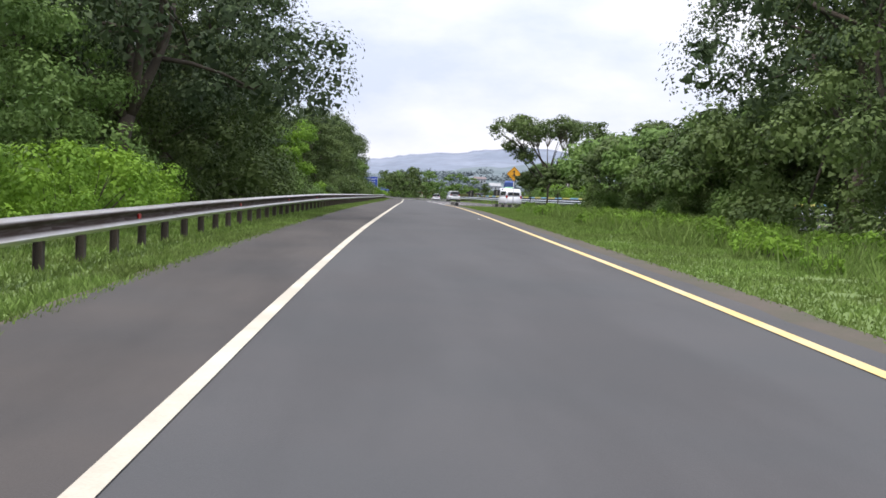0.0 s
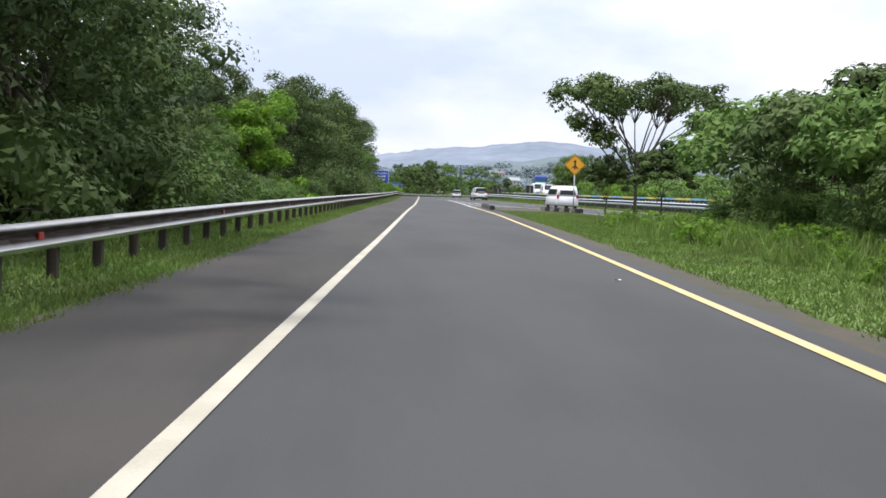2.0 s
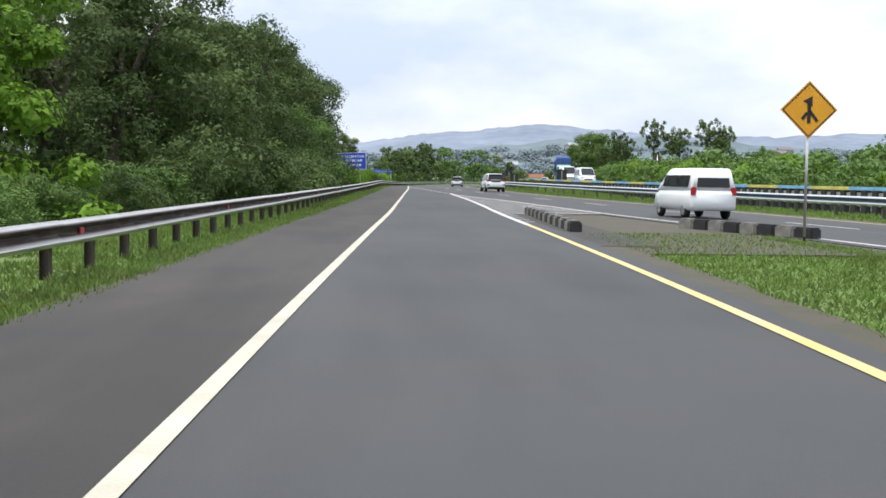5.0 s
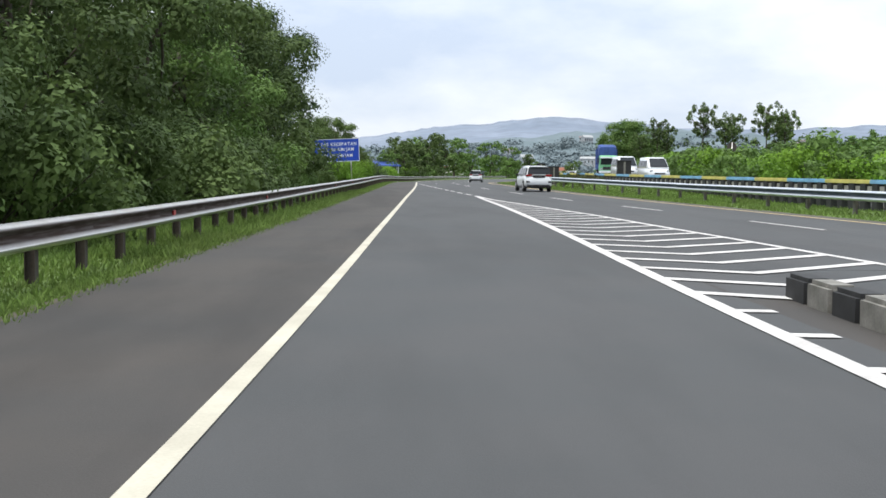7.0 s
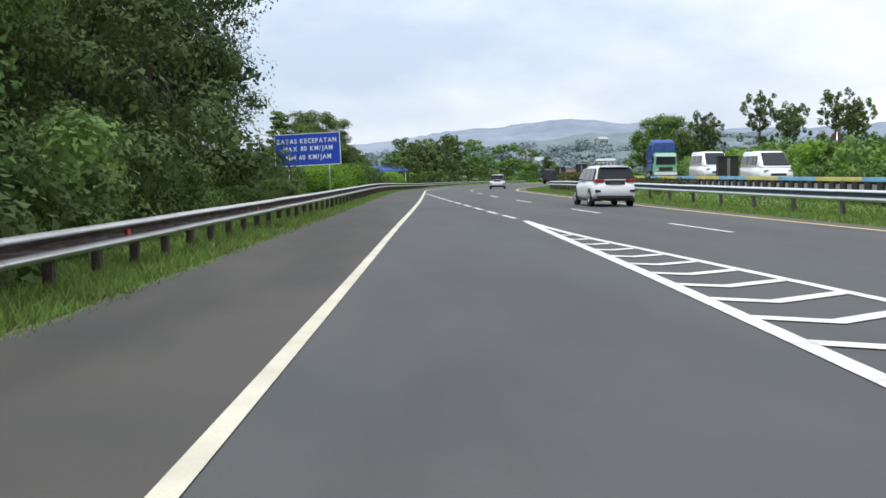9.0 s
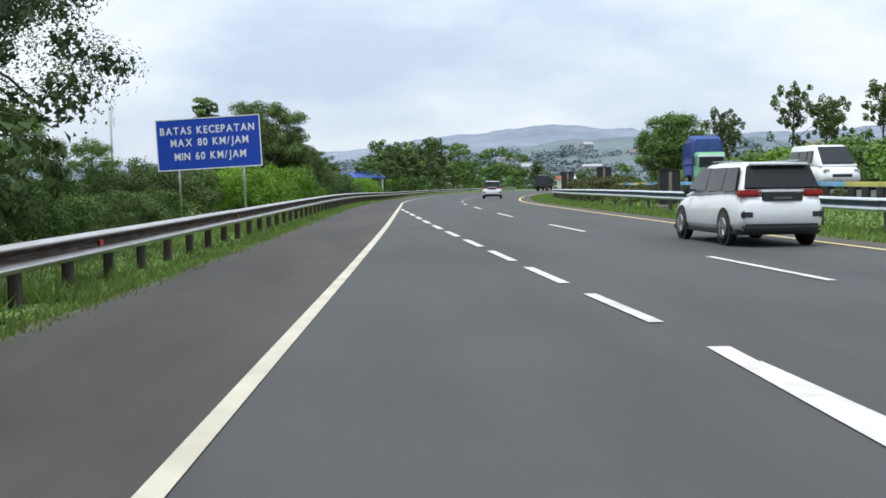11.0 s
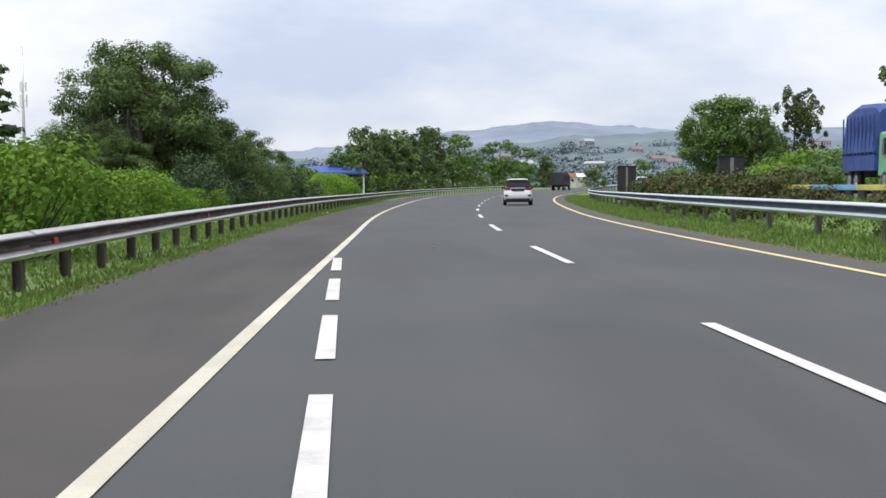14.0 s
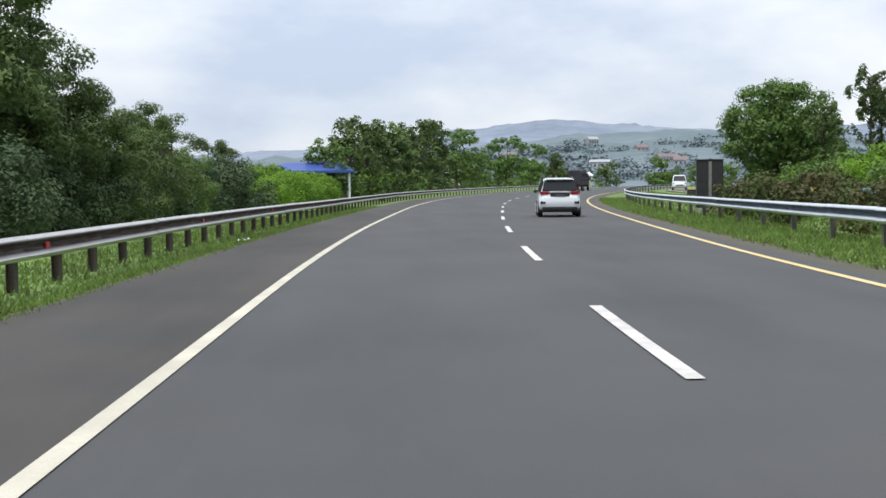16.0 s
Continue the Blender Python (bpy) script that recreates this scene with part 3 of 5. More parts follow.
def beam_mesh(length, mat):
    loop = W_PROFILE + [(d - 0.006, z) for d, z in W_PROFILE[::-1]]
    verts, faces, k = [], [], len(loop)
    for y in (0.0, length):
        verts += [(d, y, z) for d, z in loop]
    for i in range(k):
        faces.append((i, (i + 1) % k, k + (i + 1) % k, k + i))
    return quick_mesh("rail_beam", verts, faces, mat, False)


def post_mesh(h, mat):
    bm = bmesh.new()
    box(bm, -0.075, -0.068, -0.06, 0.06, -h, 0.13)
    box(bm, -0.2, -0.193, -0.06, 0.06, -h, 0.13)
    box(bm, -0.194, -0.074, -0.004, 0.004, -h, 0.125)
    box(bm, -0.07, 0.004, -0.05, 0.05, -0.1, 0.1)
    return bm_mesh("rail_post", bm, mat)


def guardrail(line_at, y0, y1, centre, facing, label, mat, post_mat, post_step, reflectors=False):
    """facing: +1 the beam bulges towards +x, -1 towards -x."""
    rail = thing("guardrail", Matrix.Identity(4), label, "guardrail", kind="structure")
    beam, post = beam_mesh(4.03, mat), post_mesh(centre + 0.25, post_mat)
    lens = bm_mesh("reflector", one_box(0.03, 0.055, -0.1, 0.1, -0.048, 0.048, bevel=0.012), RED_LENS)
    y = y0
    k = 0
    while y < y1:
        xa, xb = float(line_at(y)), float(line_at(y + 4))
        za, zb = road_z(y) + centre, road_z(y + 4) + centre
        ang, up = math.degrees(math.atan2(xa - xb, 4)), math.degrees(math.atan2(zb - za, 4))
        m = pose(xa, y, za, up, 0, ang) @ Matrix.Diagonal((facing, 1, 1, 1))
        dent = 0.012 * noise.noise((y * 0.21, 4.0, 0))
        put("beam", beam, rail, pose(dent, 0, dent) @ m)
        s = 0.0
        while s < 3.99:
            f = s / 4
            put("post", post, rail, pose(xa + (xb - xa) * f, y + s, za + (zb - za) * f, 0, 1.5 * noise.noise((y + s, 1, 0)), ang) @ Matrix.Diagonal((facing, 1, 1, 1)))
            s += post_step
        if reflectors and k % 3 == 0:
            put("reflector", lens, rail, m @ pose(0.0, 1.0, 0.0), "red reflector")
        y += 4
        k += 1
    return rail


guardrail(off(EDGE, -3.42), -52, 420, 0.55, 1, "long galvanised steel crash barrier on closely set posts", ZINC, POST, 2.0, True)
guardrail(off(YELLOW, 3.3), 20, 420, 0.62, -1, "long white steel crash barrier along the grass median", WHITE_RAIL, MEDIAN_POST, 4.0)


def painted_barrier(line_at, y0, y1, label):
    """A blue and yellow beam on squat dark blocks, one block every metre."""
    wall = thing("painted_barrier", Matrix.Identity(4), label, "barrier", kind="structure")
    beams = [bm_mesh("beam", one_box(-0.09, 0.09, 0.0, 4.02, 0.98, 1.14, bevel=0.02), m) for m in (RAIL_BLUE, RAIL_YELLOW)]
    block = bm_mesh("block", one_box(-0.13, 0.13, -0.24, 0.24, -0.1, 0.985, bevel=0.02), BLACK_PAINT)
    sill = bm_mesh("sill", one_box(-0.05, 0.05, 0.0, 4.02, 0.3, 0.9, bevel=0.01), CONCRETE)
    y, k = y0, 0
    while y < y1:
        xa, xb = float(line_at(y)), float(line_at(y + 4))
        ang, up = math.degrees(math.atan2(xa - xb, 4)), math.degrees(math.atan2(road_z(y + 4) - road_z(y), 4))
        m = pose(xa, y, road_z(y), up, 0, ang)
        put("beam", beams[k % 2], wall, m, "faded blue paint" if k % 2 == 0 else "faded yellow paint")
        put("sill", sill, wall, m)
        for s in (0.5, 1.5, 2.5, 3.5):
            put("block", block, wall, m @ pose(0, s, 0))
        y, k = y + 4, k + 1
    return wall


painted_barrier(off(YELLOW, 5.9), 20, 292, "low barrier painted blue and yellow on squat dark blocks")


# ---- kerbed nose ----
def kerb_row(y0, y1, f, label, first):
    row = thing("kerb", Matrix.Identity(4), label, "kerb", kind="structure")
    blocks = []
    for mat in (BLACK_PAINT, CREAM_PAINT):
        blocks.append(bm_mesh("kerb_stone", one_box(-0.15, 0.15, 0.0, 0.72, -0.08, 0.27, bevel=0.045), mat))
    y, k = y0, first
    while y < y1:
        x, xn = float(f(y)), float(f(y + 0.76))
        put("kerb_stone", blocks[k % 2], row, pose(x, y, road_z(y) + 0.02 * noise.noise((y, 2, 2)), 0, 2 * noise.noise((y, 5, 1)), math.degrees(math.atan2(x - xn, 0.76))))
        y += 0.76
        k += 1
    return row


kerb_row(106.0, 119.9, curve((106, 9.8), (110.2, 10.06), (112, 10.16), (114, 10.27), (117.3, 10.47), (121, 10.68)), "weathered black and white kerb stones along the nose", 0)


kerb_row(103.6, 109.0, curve((103, 15.25), (106, 14.45), (109, 13.7)), "weathered dark kerb stones on the main carriageway side of the nose", 0)


# ---- signs ----
def text_mesh(body, size, mat, extrude=0.004):
    cu = bpy.data.curves.new("lettering", "FONT")
    cu.body, cu.size, cu.extrude, cu.align_x, cu.align_y = body, size, extrude, "CENTER", "CENTER"
    cu.offset = 0.007
    tmp = bpy.data.objects.new("lettering", cu)
    scene.collection.objects.link(tmp)
    me = bpy.data.meshes.new_from_object(tmp.evaluated_get(bpy.context.evaluated_depsgraph_get()))
    bpy.data.objects.remove(tmp)
    me.materials.clear()
    me.materials.append(mat)
    return me


def speed_sign():
    z = road_z(200) - 0.07
    s = thing("speed_limit_sign", pose(3.28, 201.9, z, 0, -2.6, -9), "large blue speed limit sign with white lettering on two steel posts", "road sign")
    part("panel", one_box(-1.86, 1.86, -0.02, 0.02, 1.93, 3.72, bevel=0.008), SIGN_BLUE, s)
    bm = bmesh.new()
    for a in ((-1.86, 1.86, 1.93, 1.965), (-1.86, 1.86, 3.685, 3.72), (-1.86, -1.825, 1.965, 3.685), (1.825, 1.86, 1.965, 3.685)):
        box(bm, a[0], a[1], -0.026, -0.015, a[2], a[3])
    part("border", bm, SIGN_WHITE, s, "white border")
    for body, zz, xx in (("BATAS KECEPATAN", 3.29, 0.0), ("MAX 80 KM/JAM", 2.87, 0.06), ("MIN 60 KM/JAM", 2.39, 0.06)):
        glyphs, width = [], 0.0
        for ch in body:
            if ch == " ":
                width += 0.17
                continue
            me = text_mesh(ch, 0.36, SIGN_WHITE)
            xs = [v.co.x for v in me.vertices]
            glyphs.append((me, width - min(xs)))
            width += max(xs) - min(xs) + 0.055
        for me, x in glyphs:
            put("letter", me, s, pose(xx + (x - width / 2) * 0.86, -0.026, zz, 90) @ Matrix.Diagonal((0.86, 1, 1, 1)), "white capital letter")
    for x in (-1.15, 1.15):
        part("post", cyl(bmesh.new(), 0.045, 0.045, 4.1, pose(x, 0.07, 1.55)), ZINC, s, "grey steel post", True)


def merge_sign():
    z = road_z(102.5) - 0.02
    s = thing("merge_warning_sign", pose(14.38, 102.5, z, 0, 0, -2), "yellow diamond warning sign with a black merging arrow", "road sign")
    bm = bmesh.new()
    box(bm, -0.46, 0.46, -0.008, 0.008, -0.46, 0.46, bevel=0.004)
    bmesh.ops.transform(bm, matrix=Matrix.Translation((0, 0, 2.98)) @ pose(0, 0, 0, 0, 45), verts=bm.verts)
    part("panel", bm, SIGN_YELLOW, s)
    bm = bmesh.new()
    for a in range(4):
        sub = [Matrix.Translation((0, -0.011, 2.98)) @ pose(0, 0, 0, 0, 45 + 90 * a)]
        g = bmesh.ops.create_cube(bm, size=1.0, matrix=sub[0] @ pose(0, 0, 0.42) @ Matrix.Diagonal((0.84, 0.006, 0.022, 1)))
    part("border", bm, BLACK_PAINT, s, "black border")
    bm = bmesh.new()
    box(bm, -0.04, 0.04, -0.016, -0.01, 2.68, 3.12)
    g = bmesh.ops.create_cone(bm, cap_ends=True, segments=3, radius1=0.14, radius2=0.14, depth=0.006, matrix=pose(0, -0.013, 3.17, 90, 0, 0) @ pose(0, 0, 0, 0, 0, 90))
    g = bmesh.ops.create_cube(bm, size=1.0, matrix=pose(0.1, -0.013, 2.84, 0, -38) @ Matrix.Diagonal((0.07, 0.006, 0.30, 1)))
    g = bmesh.ops.create_cube(bm, size=1.0, matrix=pose(-0.1, -0.013, 2.84, 0, 38) @ Matrix.Diagonal((0.07, 0.006, 0.18, 1)))
    part("arrow", bm, BLACK_PAINT, s, "black merging arrow")
    part("post", cyl(bmesh.new(), 0.032, 0.032, 3.3, pose(0, 0.05, 1.55)), ZINC, s, "grey steel post", True)



def rear_sign():
    """A roadside post of the far carriageway that shows the dark backs of its two panels."""
    s = thing("road_sign", pose(42.0, 225, road_z(225) - 0.06, 0, 0, -8), "grey post with the dark backs of two road signs", "road sign")
    part("post", cyl(bmesh.new(), 0.05, 0.05, 4.5, pose(0, 0, 2.2)), ZINC, s, "grey steel post", True)
    bm = bmesh.new()
    cyl(bm, 0.5, 0.5, 0.02, pose(0, 0.07, 3.95, 90), 8)
    part("panel", bm, POST, s, "dark back of an octagonal sign")
    part("panel", one_box(-0.42, 0.42, 0.06, 0.08, 2.35, 3.2, bevel=0.005), POST, s, "dark back of a square sign")




def radio_mast():
    """A slender tapering mast with two rings of antennas, far behind the trees."""
    m = thing("radio_mast", pose(-29.5, 341, road_z(341) - 1.0), "thin pale grey radio mast far behind the trees", "mast")
    part("pole", cyl(bmesh.new(), 0.26, 0.09, 19.0, pose(0, 0, 9.5), 10), ZINC, m, "", True)
    for z, r, h in ((12.6, 0.42, 1.5), (14.3, 0.36, 1.1)):
        for a in range(3):
            part("antenna", one_box(r - 0.08, r + 0.08, -0.14, 0.14, z - h / 2, z + h / 2, bevel=0.02), SIGN_WHITE, m, "pale antenna panel").matrix_basis = pose(0, 0, 0, 0, 0, 120 * a + 20)
            part("bracket", one_box(0.1, r - 0.06, -0.03, 0.03, z - 0.03, z + 0.03), ZINC, m).matrix_basis = pose(0, 0, 0, 0, 0, 120 * a + 20)


speed_sign()
merge_sign()
rear_sign()
radio_mast()


# ---- plants ----
def leaf_quads(clumps, per, leaf, rng, up=0.45, flat=1.0, full=False):
    """Pointed leaves scattered through ellipsoid clumps (x, y, z, rx, ry, rz)."""
    c = np.repeat(np.asarray(clumps, float), per, axis=0)
    k = len(c)
    d = rng.normal(size=(k, 3))
    d /= np.linalg.norm(d, axis=1)[:, None]
    r = rng.random(k) ** 0.33
    p = c[:, :3] + d * c[:, 3:6] * r[:, None] * (1 + 0.18 * rng.normal(size=k))[:, None]
    nrm = d * 0.9 + rng.normal(size=(k, 3)) * 0.36 + np.array([0, 0, up])
    nrm[:, 2] *= flat
    nrm /= np.linalg.norm(nrm, axis=1)[:, None]
    a = np.cross(nrm, rng.normal(size=(k, 3)))
    a /= np.linalg.norm(a, axis=1)[:, None] + 1e-9
    b = np.cross(nrm, a)
    ln = (leaf * (0.6 + 0.8 * rng.random(k)))[:, None]
    wd = ln * (0.36 + 0.16 * rng.random(k))[:, None]
    if full:  # whole diamond leaves where the road passes near
        wd *= 0.72
        droop = nrm * ln * 0.16
        return np.stack([p - a * ln * 0.5 - droop, p + b * wd, p + a * ln * 0.5 - droop, p - b * wd], axis=1)
    return np.stack([p - a * ln * 0.35 + b * wd, p - a * ln * 0.35 - b * wd, p + a * ln * 0.65 - nrm * ln * 0.2], axis=1)


def scatter(c, per, size, near, far, rng, tilt, up, full=False):
    """Leaves round clumps (x, y, z, rx, ry, rz), between two shares of their radius."""
    p = np.repeat(c, per, axis=0)
    n = len(p)
    d = rng.normal(size=(n, 3))
    d[:, 2] += 0.2
    d /= np.linalg.norm(d, axis=1)[:, None]
    q = p[:, :3] + d * p[:, 3:6] * (near + (far - near) * rng.random(n) ** 1.2)[:, None]
    nrm = d + rng.normal(size=(n, 3)) * tilt + np.array([0, 0, up])
    nrm /= np.linalg.norm(nrm, axis=1)[:, None]
    a = np.cross(nrm, rng.normal(size=(n, 3)))
    a /= np.linalg.norm(a, axis=1)[:, None] + 1e-9
    b = np.cross(nrm, a)
    ln = (np.repeat(size, per) * (0.6 + 0.8 * rng.random(n)))[:, None]
    wd = ln * (0.3 + 0.16 * rng.random(n))[:, None]
    if full:
        droop = nrm * ln * 0.16
        return np.stack([q - a * ln * 0.5 - droop, q + b * wd, q + a * ln * 0.5 - droop, q - b * wd], axis=1)
    return np.stack([q - a * ln * 0.4 + b * wd * 1.1, q - a * ln * 0.4 - b * wd * 1.1, q + a * ln * 0.6 - nrm * ln * 0.2], axis=1)


def foliage(clumps, per, leaf, rng, up=0.35, full=False, inner=30, spray=0.33):
    """Leafy clumps: broad overlapping sprays in the heart, single leaves standing off all round."""
    c = np.asarray(clumps, float)
    hearts = scatter(c, inner, c[:, 3] * spray, 0.25, 0.62, rng, 0.5, 0.1)
    leaves = scatter(c, per, np.full(len(c), leaf), 0.74, 1.12, rng, 0.26, up, full)
    return [hearts, leaves]


def lobe_clumps(h, r, low, lobes, each, rng):
    """Clumps spread over the upper sides of several overlapping domes; also the domes themselves."""
    domes, cl = [], []
    for k in range(lobes):
        u = (k + 0.5) / lobes
        a = k * 2.4 + rng.random() * 0.9
        rad = r * (0.70 - 0.46 * u) * (0.75 + 0.5 * rng.random())
        s = r * (0.40 + 0.16 * rng.random()) * (1.08 - 0.24 * u)
        z = h * (low + (0.97 - low) * (0.12 + 0.88 * u)) - s * 0.75 + rng.normal() * 0.03 * h
        domes.append((math.cos(a) * rad, math.sin(a) * rad, z, s, s, s * 0.8))
    for x, y, z, s, _, sz in domes:
        for k in range(each):
            d = rng.normal(size=3)
            d[2] = abs(d[2]) * 0.9 - 0.25
            d /= np.linalg.norm(d)
            t = s * (0.30 + 0.16 * rng.random())
            cl.append((x + d[0] * s * 0.9, y + d[1] * s * 0.9, z + d[2] * sz * 0.95, t * 1.1, t * 1.1, t * 0.78))
    return domes, cl


def limb_points(p0, p1, bend, rng, n=5):
    p0, p1 = np.array(p0, float), np.array(p1, float)
    side = rng.normal(size=3) * bend
    return [tuple(p0 + (p1 - p0) * t + side * math.sin(math.pi * t) + np.array([0, 0, bend * 0.6 * math.sin(math.pi * t)])) for t in np.linspace(0, 1, n)]


def wood_mesh(trunks, limbs, rng):
    verts, faces = [], []
    for pts, r0, r1, sides in trunks + limbs:
        radii = np.linspace(r0, r1, len(pts))
        v, f = tube_arrays(pts, radii, sides)
        n0 = len(verts)
        verts += v
        faces += [tuple(i + n0 for i in q) for q in f]
    return quick_mesh("trunk", verts, faces, BARK, True)


STORE = pose(0, -900, -60)


def plant(name, label, category, wood, crown):
    t = thing(name, STORE, label, category)
    put("trunk", wood, t)
    put("crown", crown, t)
    return t


def broad_tree(seed, h, r, mat, label, clumps=46, per=150, leaf=0.34, low=0.22, forks=4, full=False, inner=28):
    rng = np.random.default_rng(seed)
    cl, limbs = [], []
    fork = h * (0.22 + 0.08 * rng.random())
    lean = rng.normal(size=2) * 0.3
    trunks = [(limb_points((0, 0, -0.3), (lean[0], lean[1], fork), 0.12, rng), 0.028 * h, 0.02 * h, 9)]
    mains = []
    for k in range(forks):
        a = 2 * math.pi * (k + rng.random() * 0.6) / forks
        tip = (math.cos(a) * r * 0.32, math.sin(a) * r * 0.32, h * (0.52 + 0.18 * rng.random()))
        limbs.append((limb_points((lean[0], lean[1], fork - 0.1), tip, 0.35, rng, 6), 0.017 * h, 0.006 * h, 7))
        mains.append(limbs[-1][0])
    domes, cl = lobe_clumps(h, r, low, 9, clumps // 9, rng)
    for k, dome in enumerate(domes):
        m = mains[k % forks]
        limbs.append((limb_points(m[2 + k % 4], (dome[0] * 0.9, dome[1] * 0.9, dome[2]), 0.2, rng, 4), 0.008 * h, 0.003 * h, 5))
        for s in range(2 if inner > 26 else 0):
            tip = cl[k * (clumps // 9) + s]
            limbs.append((limb_points((dome[0] * 0.9, dome[1] * 0.9, dome[2]), tip[:3], 0.1, rng, 3), 0.003 * h, 0.0015 * h, 4))
    hearts = [(x, y, z, s * 0.72, s * 0.72, q * 0.7) for x, y, z, s, _, q in domes]
    leaves = foliage(cl, per, leaf, rng, 0.35, False, inner, 0.22 if full else 0.33) + foliage(hearts, 60 if inner > 20 else 24, leaf * 1.2, rng, 0.3, False, 130 if full else 90 if inner > 20 else 44, 0.13 if full else 0.22 if inner > 20 else 0.34)
    return plant("tree", label, "tree", wood_mesh(trunks, limbs, rng), corner_mesh("crown", leaves, mat))


def umbrella_tree(seed, h, r, mat, label, clumps=34, per=110, leaf=0.26, stems=1, low=0.62):
    """A spreading, flat-topped tree whose limbs rise in a fan."""
    rng = np.random.default_rng(seed)
    trunks, limbs, cl = [], [], []
    for s in range(stems):
        a = 2 * math.pi * s / max(stems, 1) + 0.4
        foot = (0.08 * stems * math.cos(a), 0.08 * stems * math.sin(a), -0.3)
        top = (foot[0] * (3 if stems > 1 else 1), foot[1] * (3 if stems > 1 else 1), h * (0.27 if stems == 1 else 0.36))
        trunks.append((limb_points(foot, top, 0.06, rng), 0.0125 * h / stems**0.4, 0.0095 * h / stems**0.4, 8))
        for k in range(7 if stems == 1 else 3):
            b = rng.random() * 2 * math.pi
            q = r * (0.25 + 0.6 * rng.random())
            tip = (math.cos(b) * q, math.sin(b) * q, h * (low + 0.28 * rng.random()))
            limbs.append((limb_points(top, tip, 0.12, rng, 6), 0.0055 * h, 0.0025 * h, 6))
    for k in range(clumps):
        a, q = rng.random() * 2 * math.pi, r * rng.random() ** 0.55
        dome = 1 - 0.45 * (q / r) ** 2
        z = h * (low + (0.95 - low) * dome * (0.55 + 0.45 * rng.random()))
        s = r * (0.15 + 0.10 * rng.random())
        cl.append((math.cos(a) * q, math.sin(a) * q, z, s * 1.2, s * 1.2, s * 0.62))
        src = limbs[k % len(limbs)][0]
        limbs.append((limb_points(src[3], (cl[-1][0] * 0.95, cl[-1][1] * 0.95, z - 0.05), 0.08, rng, 4), 0.004 * h, 0.0015 * h, 4))
    return plant("tree", label, "tree", wood_mesh(trunks, limbs, rng), corner_mesh("crown", foliage(cl, per, leaf, rng, 0.6, False, 16), mat))


def bush(seed, h, r, mat, label, clumps=16, per=90, leaf=0.20, name="bush", full=False):
    rng = np.random.default_rng(seed)
    cl, stems = [], []
    for k in range(clumps):
        a, q = rng.random() * 2 * math.pi, r * rng.random() ** 0.6
        z = h * (0.18 + 0.72 * rng.random()) * (1 - 0.35 * (q / r) ** 2)
        s = r * (0.2 + 0.14 * rng.random())
        cl.append((math.cos(a) * q, math.sin(a) * q, z, s, s, s * 0.85))
        if k % 2 == 0:
            stems.append((limb_points((0.1 * math.cos(a), 0.1 * math.sin(a), -0.2), cl[-1][:3], 0.08, rng, 4), 0.03, 0.008, 4))
    return plant(name, label, "bush", wood_mesh(stems, [], rng), corner_mesh("crown", foliage(cl, per, leaf, rng, 0.4, full, 24, 0.24), mat))


def round_tree(seed, h, r, mat, label):
    """A dense dome-shaped tree: clumps all over one great ellipsoid, with fuller ones inside."""
    rng = np.random.default_rng(seed)
    trunks = [(limb_points((0, 0, -0.3), (0, 0, h * 0.4), 0.1, rng), 0.03 * h, 0.022 * h, 9)]
    limbs, cl, hearts = [], [], []
    for k in range(190):
        d = rng.normal(size=3)
        d[2] = d[2] + 0.25
        d /= np.linalg.norm(d)
        f = 0.84 + 0.16 * noise.noise((d[0] * 2.2, d[1] * 2.2, d[2] * 2.2 + seed)) + 0.05 * rng.normal()
        t = r * (0.12 + 0.07 * rng.random())
        cl.append((d[0] * r * f, d[1] * r * f, h * 0.54 + d[2] * h * 0.44 * f, t * 1.1, t * 1.1, t * 0.8))
        if k % 8 == 0:
            limbs.append((limb_points((0, 0, h * 0.38), cl[-1][:3], 0.2, rng, 5), 0.008 * h, 0.002 * h, 5))
    for k in range(60):
        d = rng.normal(size=3)
        d /= np.linalg.norm(d)
        hearts.append((d[0] * r * 0.5, d[1] * r * 0.5, h * 0.52 + d[2] * h * 0.24, r * 0.26, r * 0.26, r * 0.2))
    return plant("tree", label, "tree", wood_mesh(trunks, limbs, rng), corner_mesh("crown", foliage(cl, 64, 0.3, rng, 0.4, False, 26) + foliage(hearts, 20, 0.4, rng, 0.3, False, 40), mat))


def sparse_tree(seed, h, r, mat, label):
    """A tall slender tree with separate tufts of large leaves at the ends of its limbs."""
    rng = np.random.default_rng(seed)
    trunks = [(limb_points((0, 0, -0.3), (0.2, 0.1, h * 0.92), 0.25, rng, 8), 0.014 * h, 0.004 * h, 8)]
    limbs, cl = [], []
    for k in range(54):
        a, z0 = rng.random() * 2 * math.pi, h * (0.28 + 0.66 * rng.random())
        q = r * (0.15 + 0.75 * rng.random()) * (1.15 - 0.5 * z0 / h)
        tip = (math.cos(a) * q, math.sin(a) * q, z0 + q * 0.7)
        limbs.append((limb_points((0.15 * z0 / h, 0.1 * z0 / h, z0), tip, 0.15, rng, 4), 0.05, 0.02, 5))
        s = 0.3 + 0.26 * rng.random()
        cl.append((*tip, s, s, s * 1.2))
    return plant("tree", label, "tree", wood_mesh(trunks, limbs, rng), corner_mesh("crown", foliage(cl, 30, 0.38, rng, 0.4, False, 10), mat))


